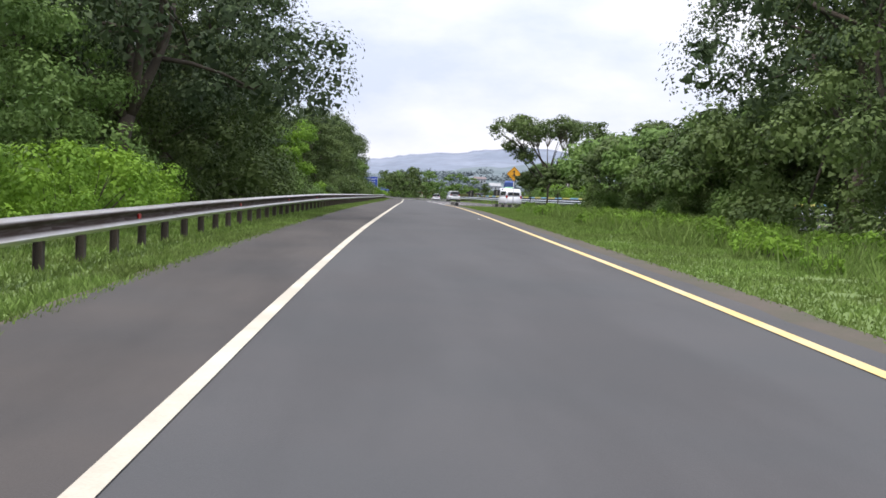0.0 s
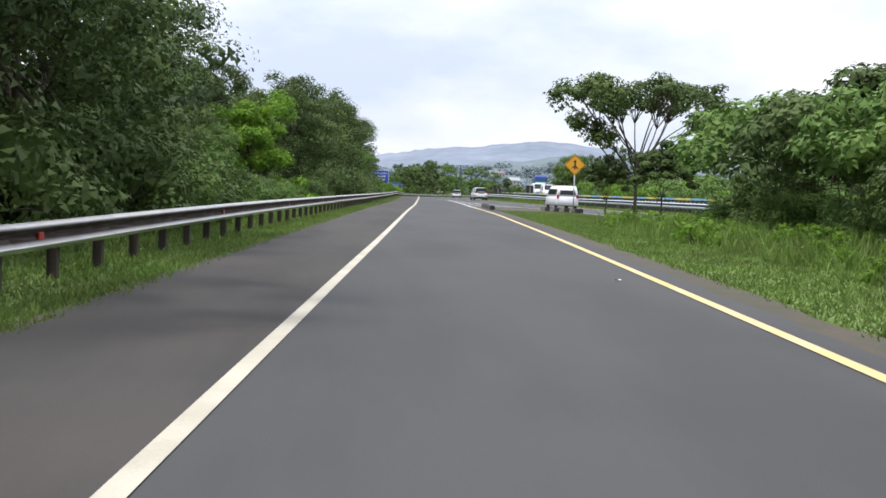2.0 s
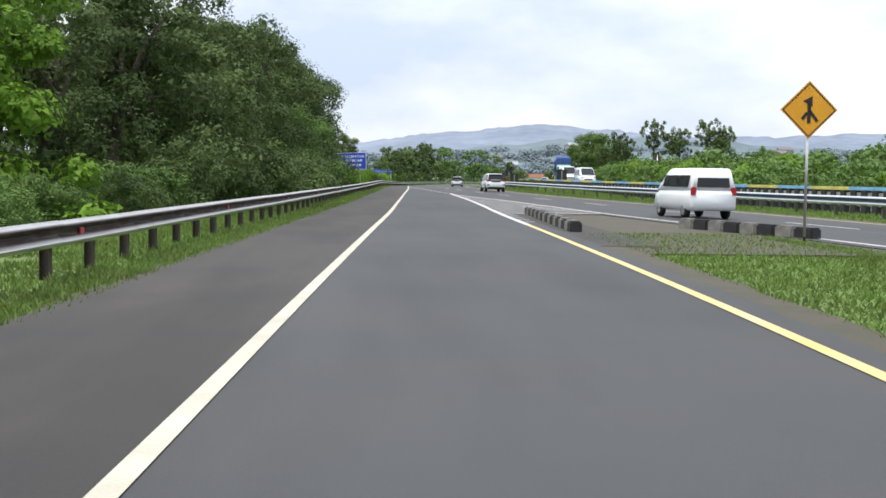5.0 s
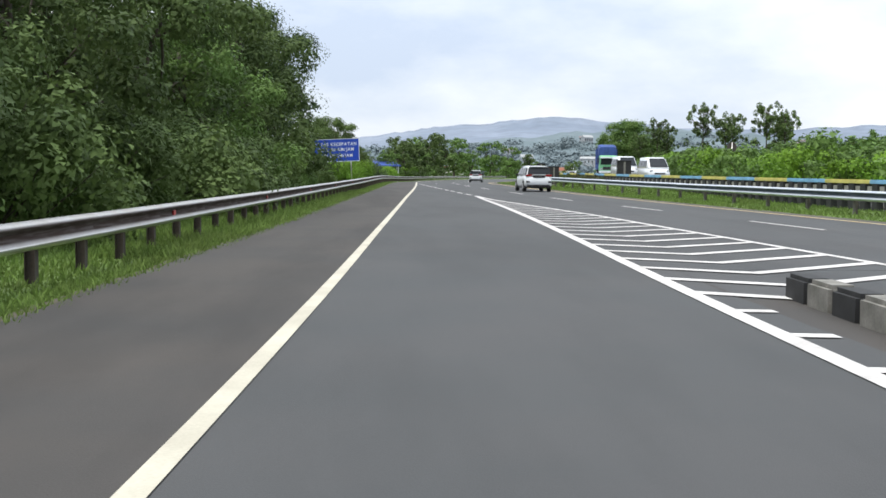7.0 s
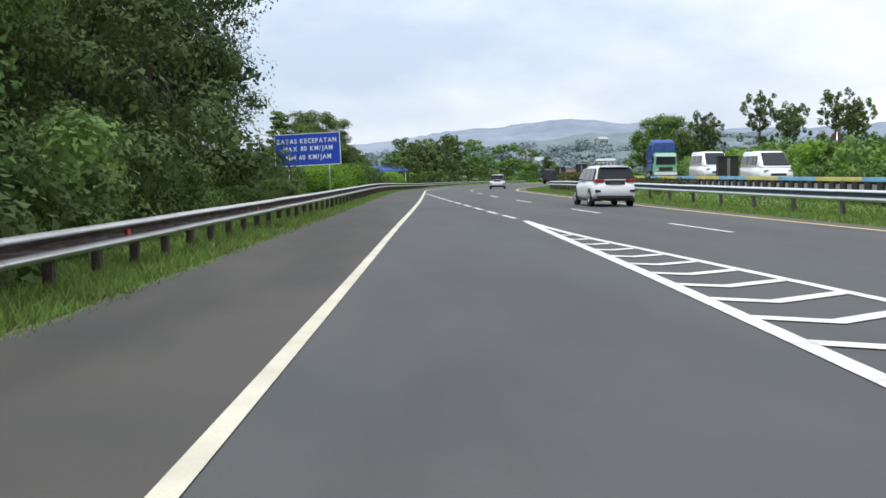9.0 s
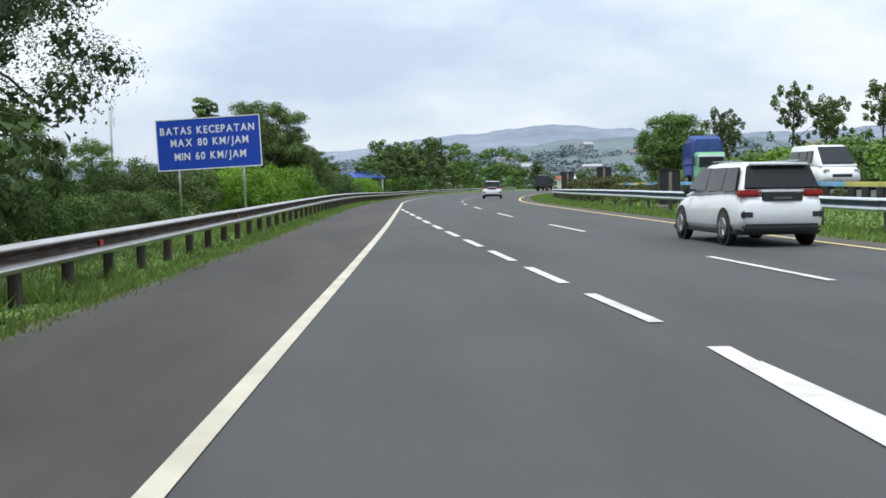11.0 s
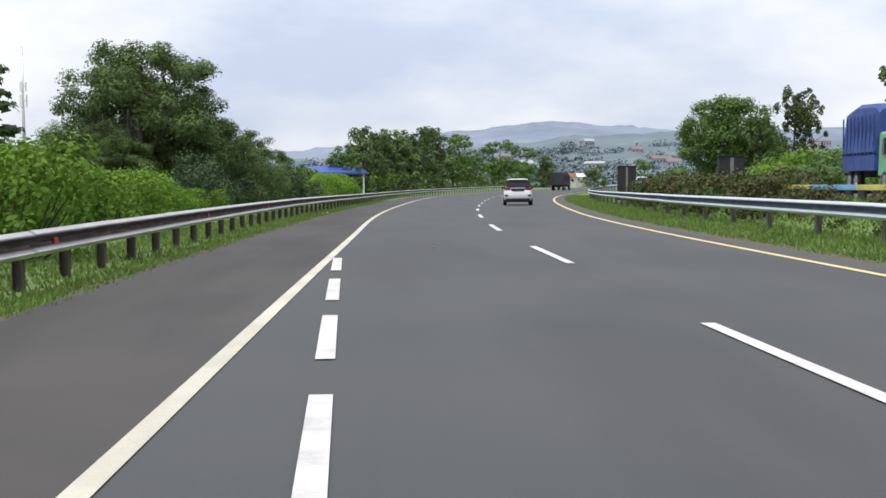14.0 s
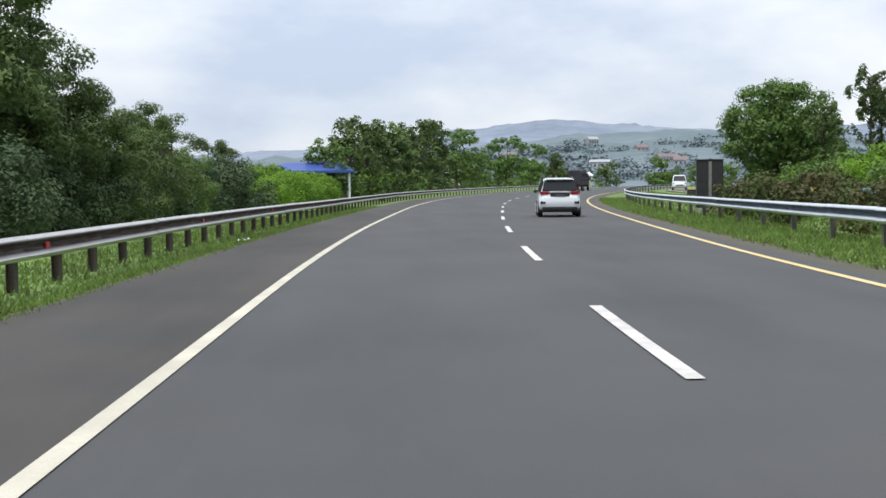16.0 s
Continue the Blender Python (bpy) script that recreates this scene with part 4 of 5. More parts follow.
def tier_tree(seed, h, r, mat, label):
    """A narrow tree with separate drooping tiers of foliage."""
    rng = np.random.default_rng(seed)
    trunks = [(limb_points((0, 0, -0.3), (0, 0, h), 0.05, rng, 6), 0.016 * h, 0.003 * h, 8)]
    limbs, cl = [], []
    for k in range(40):
        u = (k + 0.5) / 40
        a, z0 = k * 2.4, h * (0.12 + 0.86 * u)
        q = r * (1 - 0.8 * u) * (0.7 + 0.5 * rng.random())
        tip = (math.cos(a) * q, math.sin(a) * q, z0 + 0.1 * q)
        limbs.append((limb_points((0, 0, z0), tip, 0.05, rng, 4), 0.03, 0.01, 5))
        cl.append((tip[0] * 0.8, tip[1] * 0.8, tip[2], 0.42 + 0.3 * q * 0.5, 0.42 + 0.3 * q * 0.5, 0.16))
    return plant("tree", label, "tree", wood_mesh(trunks, limbs, rng), corner_mesh("crown", foliage(cl, 50, 0.26, rng, 0.6, False, 16), mat))


def lobed_tree(seed, h, mat, label):
    """A spreading tree: limbs fan out from a short trunk to separate uneven lobes of small leaves."""
    rng = np.random.default_rng(seed)
    trunks = [(limb_points((0, 0, -0.3), (0.1, 0.0, h * 0.44), 0.05, rng), 0.0135 * h, 0.006 * h, 9)]
    limbs, cl = [], []
    lobes = [(-0.44, -0.05, 0.84, 0.19), (-0.34, 0.14, 0.9, 0.17), (-0.2, -0.12, 0.85, 0.17), (0.02, 0.1, 0.87, 0.18), (0.22, -0.05, 0.86, 0.18), (0.36, 0.12, 0.9, 0.17), (0.5, -0.1, 0.86, 0.18), (0.3, 0.3, 0.82, 0.18), (-0.1, 0.4, 0.84, 0.2), (0.05, -0.42, 0.84, 0.2), (-0.34, -0.36, 0.8, 0.18), (0.58, 0.14, 0.77, 0.14), (-0.37, 0.05, 0.67, 0.13), (-0.24, 0.0, 0.58, 0.09), (0.1, -0.2, 0.92, 0.14), (-0.3, -0.1, 0.94, 0.12), (0.46, 0.0, 0.69, 0.1)]
    for lx, ly, lz, lr in lobes:
        tip = (lx * h * 0.95, ly * h, lz * h * 0.93)
        foot = h * (0.2 + 0.22 * rng.random())
        limbs.append((limb_points((0.1 * foot / (0.44 * h), 0, foot), tip, 0.16, rng, 7), 0.0058 * h, 0.0022 * h, 6))
        for k in range(9):
            d = rng.normal(size=3)
            d /= np.linalg.norm(d)
            q = lr * h * (0.35 + 0.6 * rng.random())
            p = (tip[0] + d[0] * q, tip[1] + d[1] * q, tip[2] + d[2] * q * 0.55)
            s = h * (0.035 + 0.035 * rng.random())
            cl.append((*p, s * 1.4, s * 1.4, s * 0.8))
            limbs.append((limb_points(limbs[-1 - k][0][4], p, 0.05, rng, 4), 0.0035 * h, 0.0012 * h, 4))
    return plant("tree", label, "tree", wood_mesh(trunks, limbs, rng), corner_mesh("crown", foliage(cl, 72, 0.17, rng, 0.6, True, 7), mat))


ROUND = round_tree(201, 13.4, 6.9, LEAF_MID, "great dome-shaped dense green tree beyond the far carriageway")
DARK = [broad_tree(11 + k, 10, 4.4, LEAF_DARK, "tall dark green broadleaved tree in the roadside wood", 81, 190, 0.135, 0.08, 4, True, 44) for k in range(4)]
MID = [broad_tree(31 + k, 10, 4.6, LEAF_MID, "mid-green broadleaved tree at the edge of the wood", 81, 190, 0.135, 0.08, 4, True, 44) for k in range(3)]
DEEP = [broad_tree(141 + k, 10, 4.6, LEAF_DARK, "dark tree deep in the roadside wood", 64, 52, 0.3, 0.1, 4, False, 24) for k in range(2)]
FAR = [broad_tree(151 + k, 10, 4.6, LEAF_MID if k else LEAF_DARK, "distant rounded broadleaved tree in leaf", 54, 34, 0.4, 0.08, 4, False, 18) for k in range(3)]
BRIGHT = broad_tree(41, 7, 3.4, LEAF_LIGHT, "bright green rounded tree before the dark wood", 72, 190, 0.15, 0.06, 4, False, 30)
WIDE = lobed_tree(51, 7.7, LEAF_DARK, "spreading lobed tree with fanned limbs on the grass island")
LOW = [umbrella_tree(55 + k, 4.2, 2.9, LEAF_MID if k else LEAF_DARK, "low spreading tree on the grass island", 56, 130, 0.17, 1, 0.1) for k in range(2)]
SMALL = umbrella_tree(61, 3.5, 1.3, LEAF_DARK, "small tree with thin fanned limbs on the grass island", 46, 120, 0.14, 1, 0.24)
BUSH_LIGHT = [bush(71 + k, 2.4, 1.7, LEAF_LIGHT, "bright yellow-green bush behind the crash barrier", 30, 200, 0.10, "bush") for k in range(3)]
BUSH_NEAR = [bush(181 + k, 2.4, 1.75, LEAF_LIGHT, "bright green leafy bush close behind the crash barrier", 34, 105, 0.11, "bush", True) for k in range(3)]
BUSH_MID = [bush(81 + k, 2.4, 1.8, LEAF_MID, "green leafy bush on the roadside verge", 30, 220, 0.095, "bush") for k in range(3)]
OVERHANG = broad_tree(161, 13, 6.6, LEAF_DEEP_SHADED, "great dark tree whose high crown hangs towards the road", 90, 200, 0.125, 0.42, 4, True, 40)
BUSH_FAR = [bush(171 + k, 2.4, 1.8, LEAF_LIGHT if k == 1 else LEAF_MID, "green bushes beyond the far carriageway", 22, 40, 0.21) for k in range(3)]
BUSH_DEEP = [bush(97 + k, 3.0, 1.9, LEAF_DEEP_SHADED, "deep green undergrowth at the foot of the trees", 32, 220, 0.095, "bush") for k in range(2)]
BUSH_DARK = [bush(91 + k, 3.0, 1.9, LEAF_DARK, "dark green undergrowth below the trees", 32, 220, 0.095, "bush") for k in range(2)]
HEDGE = [bush(101 + k, 1.6, 1.5, LEAF_RED, "low reddish-green hedge bush in the median", 22, 70, 0.125, "hedge_bush") for k in range(2)]
WEED = [bush(111 + k, 0.8, 0.7, LEAF_LIGHT, "pale tall weeds on the grass island", 12, 40, 0.10, "weed_clump") for k in range(2)]
TEAK = sparse_tree(121, 13, 3.6, LEAF_DARK, "tall slender tree with tufts of large leaves")
TIER = tier_tree(131, 7.2, 2.1, LEAF_DARK, "narrow tree with tiers of dark foliage")


def plant_at(proto, x, y, scale=1.0, group="", tall=1.0, lift=-0.06):
    turn = random.uniform(0, 360)
    yy = min(max(y, -60), 600)
    ob = copy_thing(proto, pose(x, y, road_z(yy) + lift, 0, 0, turn) @ Matrix.Diagonal((scale, scale, scale * tall, 1)))
    if group:
        ob["group"] = group
    return ob


WOOD_HEIGHT = curve((-20, 9), (20, 9), (35, 10.5), (55, 13), (68, 13), (74, 7.5), (80, 5.6), (94, 5.8), (103, 8.0), (114, 9.2), (128, 9.6), (150, 10.2), (168, 11.0), (190, 10.8))
# how far behind the edge line the front trunks stand
WOOD_FRONT = curve((-20, 11), (30, 10.5), (60, 9.8), (75, 10.5), (100, 10.6), (115, 9.9), (128, 9.0), (145, 8.7), (160, 8.5), (175, 9.0), (190, 9.4))

random.seed(5)
W = "roadside wood"
y = -14.0
while y < 178:  # the front row of the wood
    h = float(WOOD_HEIGHT(y)) * random.uniform(0.74, 1.08)
    proto = random.choice(DARK + DARK + MID) if not 24 < y < 40 else random.choice(MID)
    if not (93 < y < 114 or 49 < y < 57):
        plant_at(proto, float(EDGE(y)) - float(WOOD_FRONT(y)) - random.uniform(-0.4, 1.2), y, h / 10, W, random.uniform(0.95, 1.12))
    y += random.uniform(4.8, 6.6)
y = -10.0
while y < 195:  # rows behind it
    h = float(WOOD_HEIGHT(y)) * random.uniform(0.95, 1.12)
    plant_at(random.choice(DEEP), float(EDGE(y)) - 16 - random.uniform(0, 2), y, h / 10 * (0.68 if y < 62 else 1.0), W)
    if y < 20 or 96 < y < 125:
        plant_at(random.choice(FAR), float(EDGE(y)) - 24 - random.uniform(0, 4), y + 3, h / 10.4, W)
    y += random.uniform(6.5, 8.5) if y < 125 else random.uniform(9, 12)
y = 58.0
while y < 196:  # undergrowth behind the barrier
    bright = 76 < y < 100 or y > 170
    plant_at(random.choice(BUSH_DARK + BUSH_MID + (BUSH_MID if bright else BUSH_DARK)), float(EDGE(y)) - 6.4 - random.uniform(0, 1.6), y, random.uniform(0.75, 1.25) * (0.6 if y > 180 else 0.8 if y > 165 else 0.62 if 74 < y < 112 else 1), "undergrowth")
    y += random.uniform(2.0, 3.0)
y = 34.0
while y < 60:  # low growth, dark-leaved to stand for the deep shade
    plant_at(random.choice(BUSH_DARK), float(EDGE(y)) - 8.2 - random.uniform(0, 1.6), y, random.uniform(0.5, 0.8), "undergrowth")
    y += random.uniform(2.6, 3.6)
y = 4.0
while y < 36:  # bright bushes before the wood
    plant_at(random.choice(BUSH_NEAR[1:]), float(EDGE(y)) - 5.7 - random.uniform(0, 1.3), y, random.uniform(0.6, 0.95), "bright bushes")
    y += random.uniform(2.2, 3.4)
plant_at(BRIGHT, -5.7, 107.0, 1.12, W, 0.94)
plant_at(OVERHANG, -8.0, 53.5, 1.05, W)
plant_at(OVERHANG, -8.0, 41.0, 1.0, W)
plant_at(DARK[1], -11.0, 105, 1.22, W)
plant_at(OVERHANG, -2.8, 182.5, 0.97, W)
plant_at(OVERHANG, -8.3, 72.5, 0.85, W)
plant_at(OVERHANG, -4.3, 198, 0.8, W)
for x, yy, s, p in ((-2.8, 191.5, 0.5, DARK[0]), (-5.5, 197, 0.6, MID[0]), (-8.0, 203, 0.7, DARK[2]), (-1.6, 199.5, 0.34, MID[1]), (-2.7, 188.5, 0.78, DARK[3])):
    plant_at(p, x, yy, s, W)
plant_at(DARK[3], -9.5, 112, 1.04, W)
plant_at(DARK[0], -3.6, 126, 1.0, W)
plant_at(OVERHANG, -4.6, 178, 0.86, W)

# beyond the blue sign
for k in range(23):
    yy = 203 + k * 1.7
    # the first five take dark leaves in place of shadowed bright ones
    back, near = (7.2, BUSH_DARK) if k < 5 else (5.4, BUSH_NEAR)
    plant_at(random.choice(near), float(EDGE(yy)) - back - random.uniform(0, 3.5), yy, random.uniform(0.9, 1.15) * (0.8 if k < 5 else 1.12 - 0.52 * k / 23), "bright bushes" if k > 4 else "undergrowth")
plant_at(TIER, -1.05, 233, 0.93)
for x, yy, s, p in ((1.2, 250.0, 0.87, DARK[2]), (-0.5, 251, 0.74, DARK[0]), (0.2, 247.5, 0.45, DARK[3]), (-0.7, 253.5, 0.82, DARK[1]), (1.7, 254, 0.76, DARK[0]), (3.2, 254.5, 0.52, DARK[3]), (3.6, 256, 0.5, DARK[1]), (4.9, 260.5, 0.44, DARK[0]), (0.2, 254, 0.72, DARK[3]), (2.2, 252, 0.66, DARK[3]), (2.2, 250.5, 0.42, DARK[0]), (3.4, 253, 0.36, DARK[2]), (5.2, 265, 0.34, MID[0]), (0.6, 246.5, 0.4, DARK[1]), (-5.5, 264, 0.5, DARK[3]), (-4.0, 258, 0.5, MID[0]), (3.2, 268, 0.48, MID[1]), (5.0, 276, 0.42, DARK[2]), (0.5, 272, 0.5, DARK[1]), (-9, 238, 0.5, MID[2]), (-10, 225, 0.6, MID[1]), (-13, 212, 0.7, DARK[2])):
    plant_at(p, x, yy, s, "trees beyond the sign")
for k in range(22):
    yy = 246 + k * 2.9
    plant_at(random.choice(BUSH_DEEP if yy < 276 else BUSH_LIGHT), float(EDGE(yy)) - 6.2 - random.uniform(0, 2.5), yy, random.uniform(0.85, 1.1), "bushes along the bend")
for k in range(16):
    yy = 296 + k * 3.0
    plant_at(random.choice(BUSH_FAR), float(EDGE(yy)) - 9 - random.uniform(0, 5), yy, random.uniform(1.1, 1.5), "bushes along the bend")
# the group on the outside of the bend
for x, yy, s, p in ((11.0, 330, 0.78, FAR[0]), (14.5, 352, 0.85, FAR[0]), (12.0, 345, 0.92, FAR[0]), (18.5, 382, 1.08, FAR[0]), (15.5, 372, 1.0, FAR[1]), (23.5, 412, 1.25, FAR[0]), (28.5, 434, 1.2, FAR[2]), (9.0, 322, 0.6, FAR[1]), (20, 398, 0.8, FAR[0])):
    plant_at(p, x, yy, s, "trees on the bend")
for x, yy, s in ((36, 470, 0.95), (44, 490, 1.25), (52, 505, 1.15), (31, 455, 0.7), (60, 520, 0.9), (48, 478, 0.6)):
    plant_at(random.choice(FAR), x, yy, s, "trees beyond the bend")

# grass island between the carriageways
ob = copy_thing(WIDE, pose(15.15, 89.4, road_z(89) - 0.05, 0, 0, 8))
plant_at(SMALL, 14.34, 92.6, 0.98, "small trees on the island")
plant_at(SMALL, 14.76, 82.3, 1.08, "small trees on the island")
for x, yy, s, k in ((16.9, 74, 1.32, 1), (17.5, 68, 1.35, 0), (17.2, 62, 1.25, 1), (18.4, 57, 1.35, 0), (18.8, 52, 1.4, 1), (16.6, 46, 1.3, 0), (15.8, 58, 0.8, 0), (15.6, 52, 0.85, 1)):
    plant_at(LOW[k], x, yy, s, "low trees on the island")
for x, yy, s in ((18.4, 43, 1.2), (19.5, 37, 1.1), (14.6, 29, 0.95), (20.5, 47, 1.0)):
    plant_at(random.choice(DARK), x, yy, s, "tall trees on the island")
plant_at(OVERHANG, 16.2, 37, 0.9, "tall trees on the island")
for k in range(22):
    yy = 44 + k * 1.7
    plant_at(random.choice(BUSH_MID + BUSH_DARK), float(RAMP(yy)) + random.uniform(8.5, 10.5), yy, random.uniform(0.6, 0.9), "bushes under the island trees")
for k in range(110):
    yy = random.uniform(18, 84)
    plant_at(random.choice(WEED), float(RAMP(yy)) + random.uniform(3.8, 9.5), yy, random.uniform(0.5, 1.0), "weeds on the island")

# median and far side
y = 196.0
while y < 273:
    plant_at(random.choice(HEDGE), float(YELLOW(y)) + 5.5 + random.uniform(-0.2, 0.6), y, random.uniform(0.7, 0.95) * (1.25 if 232 < y < 285 else 0.85), "median hedge")
    y += random.uniform(1.8, 2.6)
y = 70.0
while y < 420:
    plant_at(random.choice(BUSH_FAR), float(YELLOW(y)) + 20 + random.uniform(0, 3.5), y, random.uniform(0.8, 1.7), "bushes beyond the far carriageway")
    plant_at(random.choice(BUSH_FAR), float(YELLOW(y)) + 25 + random.uniform(0, 4), y + 1.5, random.uniform(1.5, 2.2), "bushes beyond the far carriageway")
    if random.random() < 0.28:
        plant_at(random.choice(FAR), float(YELLOW(y)) + 31 + random.uniform(0, 6), y, random.uniform(0.42, 0.66), "trees beyond the far carriageway")
    y += random.uniform(3.2, 4.6)
plant_at(ROUND, 59.5, 353, 1.0, "tall trees beyond the far carriageway")
plant_at(ROUND, 68, 366, 0.72, "tall trees beyond the far carriageway")
for x, yy, s in ((70.4, 299, 1.0), (61.3, 304, 1.0), (67, 306, 0.9), (74.4, 303, 0.85), (64.2, 301, 0.82), (72.4, 296, 0.9), (59.7, 329, 0.9), (62.5, 333, 0.82), (57.6, 335, 0.7)):
    plant_at(TEAK, x, yy, s, "tall slender trees")
for x, yy, s in ((58, 255, 0.6), (70, 262, 0.7), (80, 300, 0.8), (92, 330, 0.9), (55, 215, 0.5), (100, 290, 0.9), (75, 235, 0.6), (85, 262, 0.75)):
    plant_at(random.choice(FAR), x, yy, s, "trees beyond the far carriageway")
# far tree line
for k in range(70):
    yy = random.uniform(520, 900)
    x = random.uniform(-0.22, 0.42) * yy
    plant_at(random.choice(FAR), x, yy, random.uniform(0.7, 1.2), "far tree line", lift=-3.5)


def far_woods():
    """Clumps of trees scattered over the lower hill slopes."""
    rng = np.random.default_rng(77)
    cl = []
    for k in range(420):
        y = rng.uniform(1000, 1640)
        x = rng.uniform(-0.2, 0.62) * y
        f = np.interp(y - 1750, (-900, -600, -350, -120), (0.0, 0.2, 0.5, 0.82))
        z = -8 + (float(FOOT(x)) * 0.98 + 8) * f
        s = rng.uniform(4, 9)
        cl.append((x, y, z + s * 0.3, s * rng.uniform(1.2, 3.0), s, s * 0.8))
    me = corner_mesh("far_woods", leaf_quads(cl, 150, 2.6, rng), WOODS_HAZED)
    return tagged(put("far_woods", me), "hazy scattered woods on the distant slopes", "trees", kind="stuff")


far_woods()


# ---- grass ----
def blades(name, spots, low, high, label, width=0.035, ground=None):
    """Thin bent grass blades at the spots (x, y)."""
    rng = np.random.default_rng(len(spots))
    k = len(spots)
    z = (HEIGHT(np.clip(spots[:, 1], -60, 600)) if ground is None else ground) - 0.06
    p = np.column_stack([spots, z])
    a = rng.random(k) * 2 * math.pi
    side = np.column_stack([np.cos(a), np.sin(a), np.zeros(k)]) * (width * (0.6 + 0.8 * rng.random(k)))[:, None]
    h = low + (high - low) * rng.random(k) ** 2.0
    lean = np.column_stack([rng.normal(size=k) * 0.45, rng.normal(size=k) * 0.45, np.ones(k)]) * h[:, None]
    tri = np.stack([p - side, p + side, p + lean], axis=1)
    me = corner_mesh(name, tri, GRASS)
    return tagged(put(name, me), label, "grass", kind="stuff")


def strip(f0, f1, y0, y1, n, rng, patchy=0.0):
    y = y0 + (y1 - y0) * rng.random(n)
    t = rng.random(n)
    x = f0(y) * (1 - t) + f1(y) * t
    if patchy:
        keep = np.array([noise.noise((float(a) * 0.5, float(b) * 0.5, 0)) > -patchy for a, b in zip(x, y)])
        x, y = x[keep], y[keep]
    return np.column_stack([x, y])


G = np.random.default_rng(21)
blades("verge_grass", np.concatenate([strip(off(BORDER, 0.04), off(EDGE, -5.4), 2, 140, 120000, G, 0.6), strip(off(BORDER, 0.04), off(EDGE, -5.4), 140, 300, 70000, G, 0.6)]), 0.02, 0.15, "green roadside grass below the crash barrier", 0.022)
blades("island_grass", np.concatenate([strip(off(RAMP, 0.85), off(RAMP, 6.0), 4, 106, 170000, G, 0.6), strip(off(RAMP, 5.0), off(MAIN, -1.0), 20, 104, 60000, G, 0.6)]), 0.02, 0.11, "rough green grass on the island between the roads", 0.022)
blades("tall_weeds", strip(off(RAMP, 3.4), off(RAMP, 8.0), 16, 80, 26000, G, 0.05), 0.12, 0.75, "tall pale weeds and grass on the island", 0.02)
blades("verge_edge_grass", np.concatenate([strip(off(BORDER, 0.16), off(BORDER, -0.6), 2, 140, 60000, G, 0.9), strip(off(BORDER, 0.16), off(BORDER, -0.6), 140, 300, 46000, G, 0.9)]), 0.03, 0.13, "uneven grass fringe creeping over the edge of the asphalt", 0.02)
blades("tall_verge_grass", strip(off(EDGE, -4.2), off(EDGE, -2.7), 126, 178, 42000, G, 0.25), 0.04, 0.26, "taller grass round the posts of the crash barrier", 0.02)
median_spots = np.concatenate([strip(off(YELLOW, 0.92), off(YELLOW, 5.9), 70, 160, 36000, G, 0.6), strip(off(YELLOW, 0.92), off(YELLOW, 5.9), 160, 270, 90000, G, 0.7), strip(off(YELLOW, 0.92), off(YELLOW, 5.9), 270, 330, 20000, G, 0.6)])
blades("median_grass", median_spots, 0.03, 0.17, "green grass on the median strip", 0.028, bank_z(median_spots[:, 0] - YELLOW(median_spots[:, 1]), median_spots[:, 1]))


# ---- vehicles ----
def wheel_meshes(r, w):
    tyre = bmesh.new()
    cyl(tyre, r, r, w, pose(0, 0, 0, 0, 90), 20)
    bmesh.ops.bevel(tyre, geom=[e for e in tyre.edges if len(e.link_faces) == 2 and any(len(f.verts) > 4 for f in e.link_faces)], offset=0.03, segments=2, affect="EDGES")
    rim = bmesh.new()
    cyl(rim, r * 0.62, r * 0.55, 0.03, pose(w / 2 + 0.008, 0, 0, 0, 90), 16)
    for a in range(5):
        bmesh.ops.create_cube(rim, size=1.0, matrix=pose(w / 2 + 0.022, 0, 0, 72 * a) @ pose(0, 0, r * 0.3) @ Matrix.Diagonal((0.02, 0.06, r * 0.55, 1)))
    return bm_mesh("tyre", tyre, RUBBER, True), bm_mesh("rim", rim, RIM)


def add_wheels(car, r, w, track, axles):
    tyre, rim = wheel_meshes(r, w)
    for y in axles:
        for s in (-1, 1):
            t = put("wheel", tyre, car, pose(s * track, y, r, 0, 0, 0 if s > 0 else 180))
            put("rim", rim, t, None, "alloy rim")


def pane(corners, thick=0.02):
    """A thin slab over four corners, in order round."""
    bm = bmesh.new()
    c = [Vector(p) for p in corners]
    nrm = (c[1] - c[0]).cross(c[2] - c[0]).normalized() * thick
    a, b = [bm.verts.new(p) for p in c], [bm.verts.new(p + nrm) for p in c]
    bm.faces.new(a[::-1])
    bm.faces.new(b)
    for k in range(4):
        bm.faces.new((a[k], a[(k + 1) % 4], b[(k + 1) % 4], b[k]))
    return bm


def loft(stations, seg=6):
    """A smooth body: stations (y, z0, z1, half width at the waist, half width on top, waist height), rounded above and below."""
    bm = bmesh.new()
    rings = []
    for y, z0, z1, w0, w1, zw in stations:
        half = [(w0 * 0.80, z0), (w0 * 0.95, z0 + 0.05)]
        half += [(w0 + 0.0, z0 + (zw - z0) * 0.35), (w0, zw)]
        half += [(w0 + (w1 - w0) * 0.75, zw + (z1 - zw) * 0.75), (w1, z1 - 0.045), (w1 - 0.07, z1 - 0.012), (w1 * 0.5, z1)]
        sec = half + [(-x, z) for x, z in half[::-1]]
        rings.append([bm.verts.new((x, y, z)) for x, z in sec])
    k = len(rings[0])
    for a, b in zip(rings, rings[1:]):
        for i in range(k):
            bm.faces.new((a[i], a[(i + 1) % k], b[(i + 1) % k], b[i]))
    bm.faces.new(rings[0][::-1])
    bm.faces.new(rings[-1])
    return bm


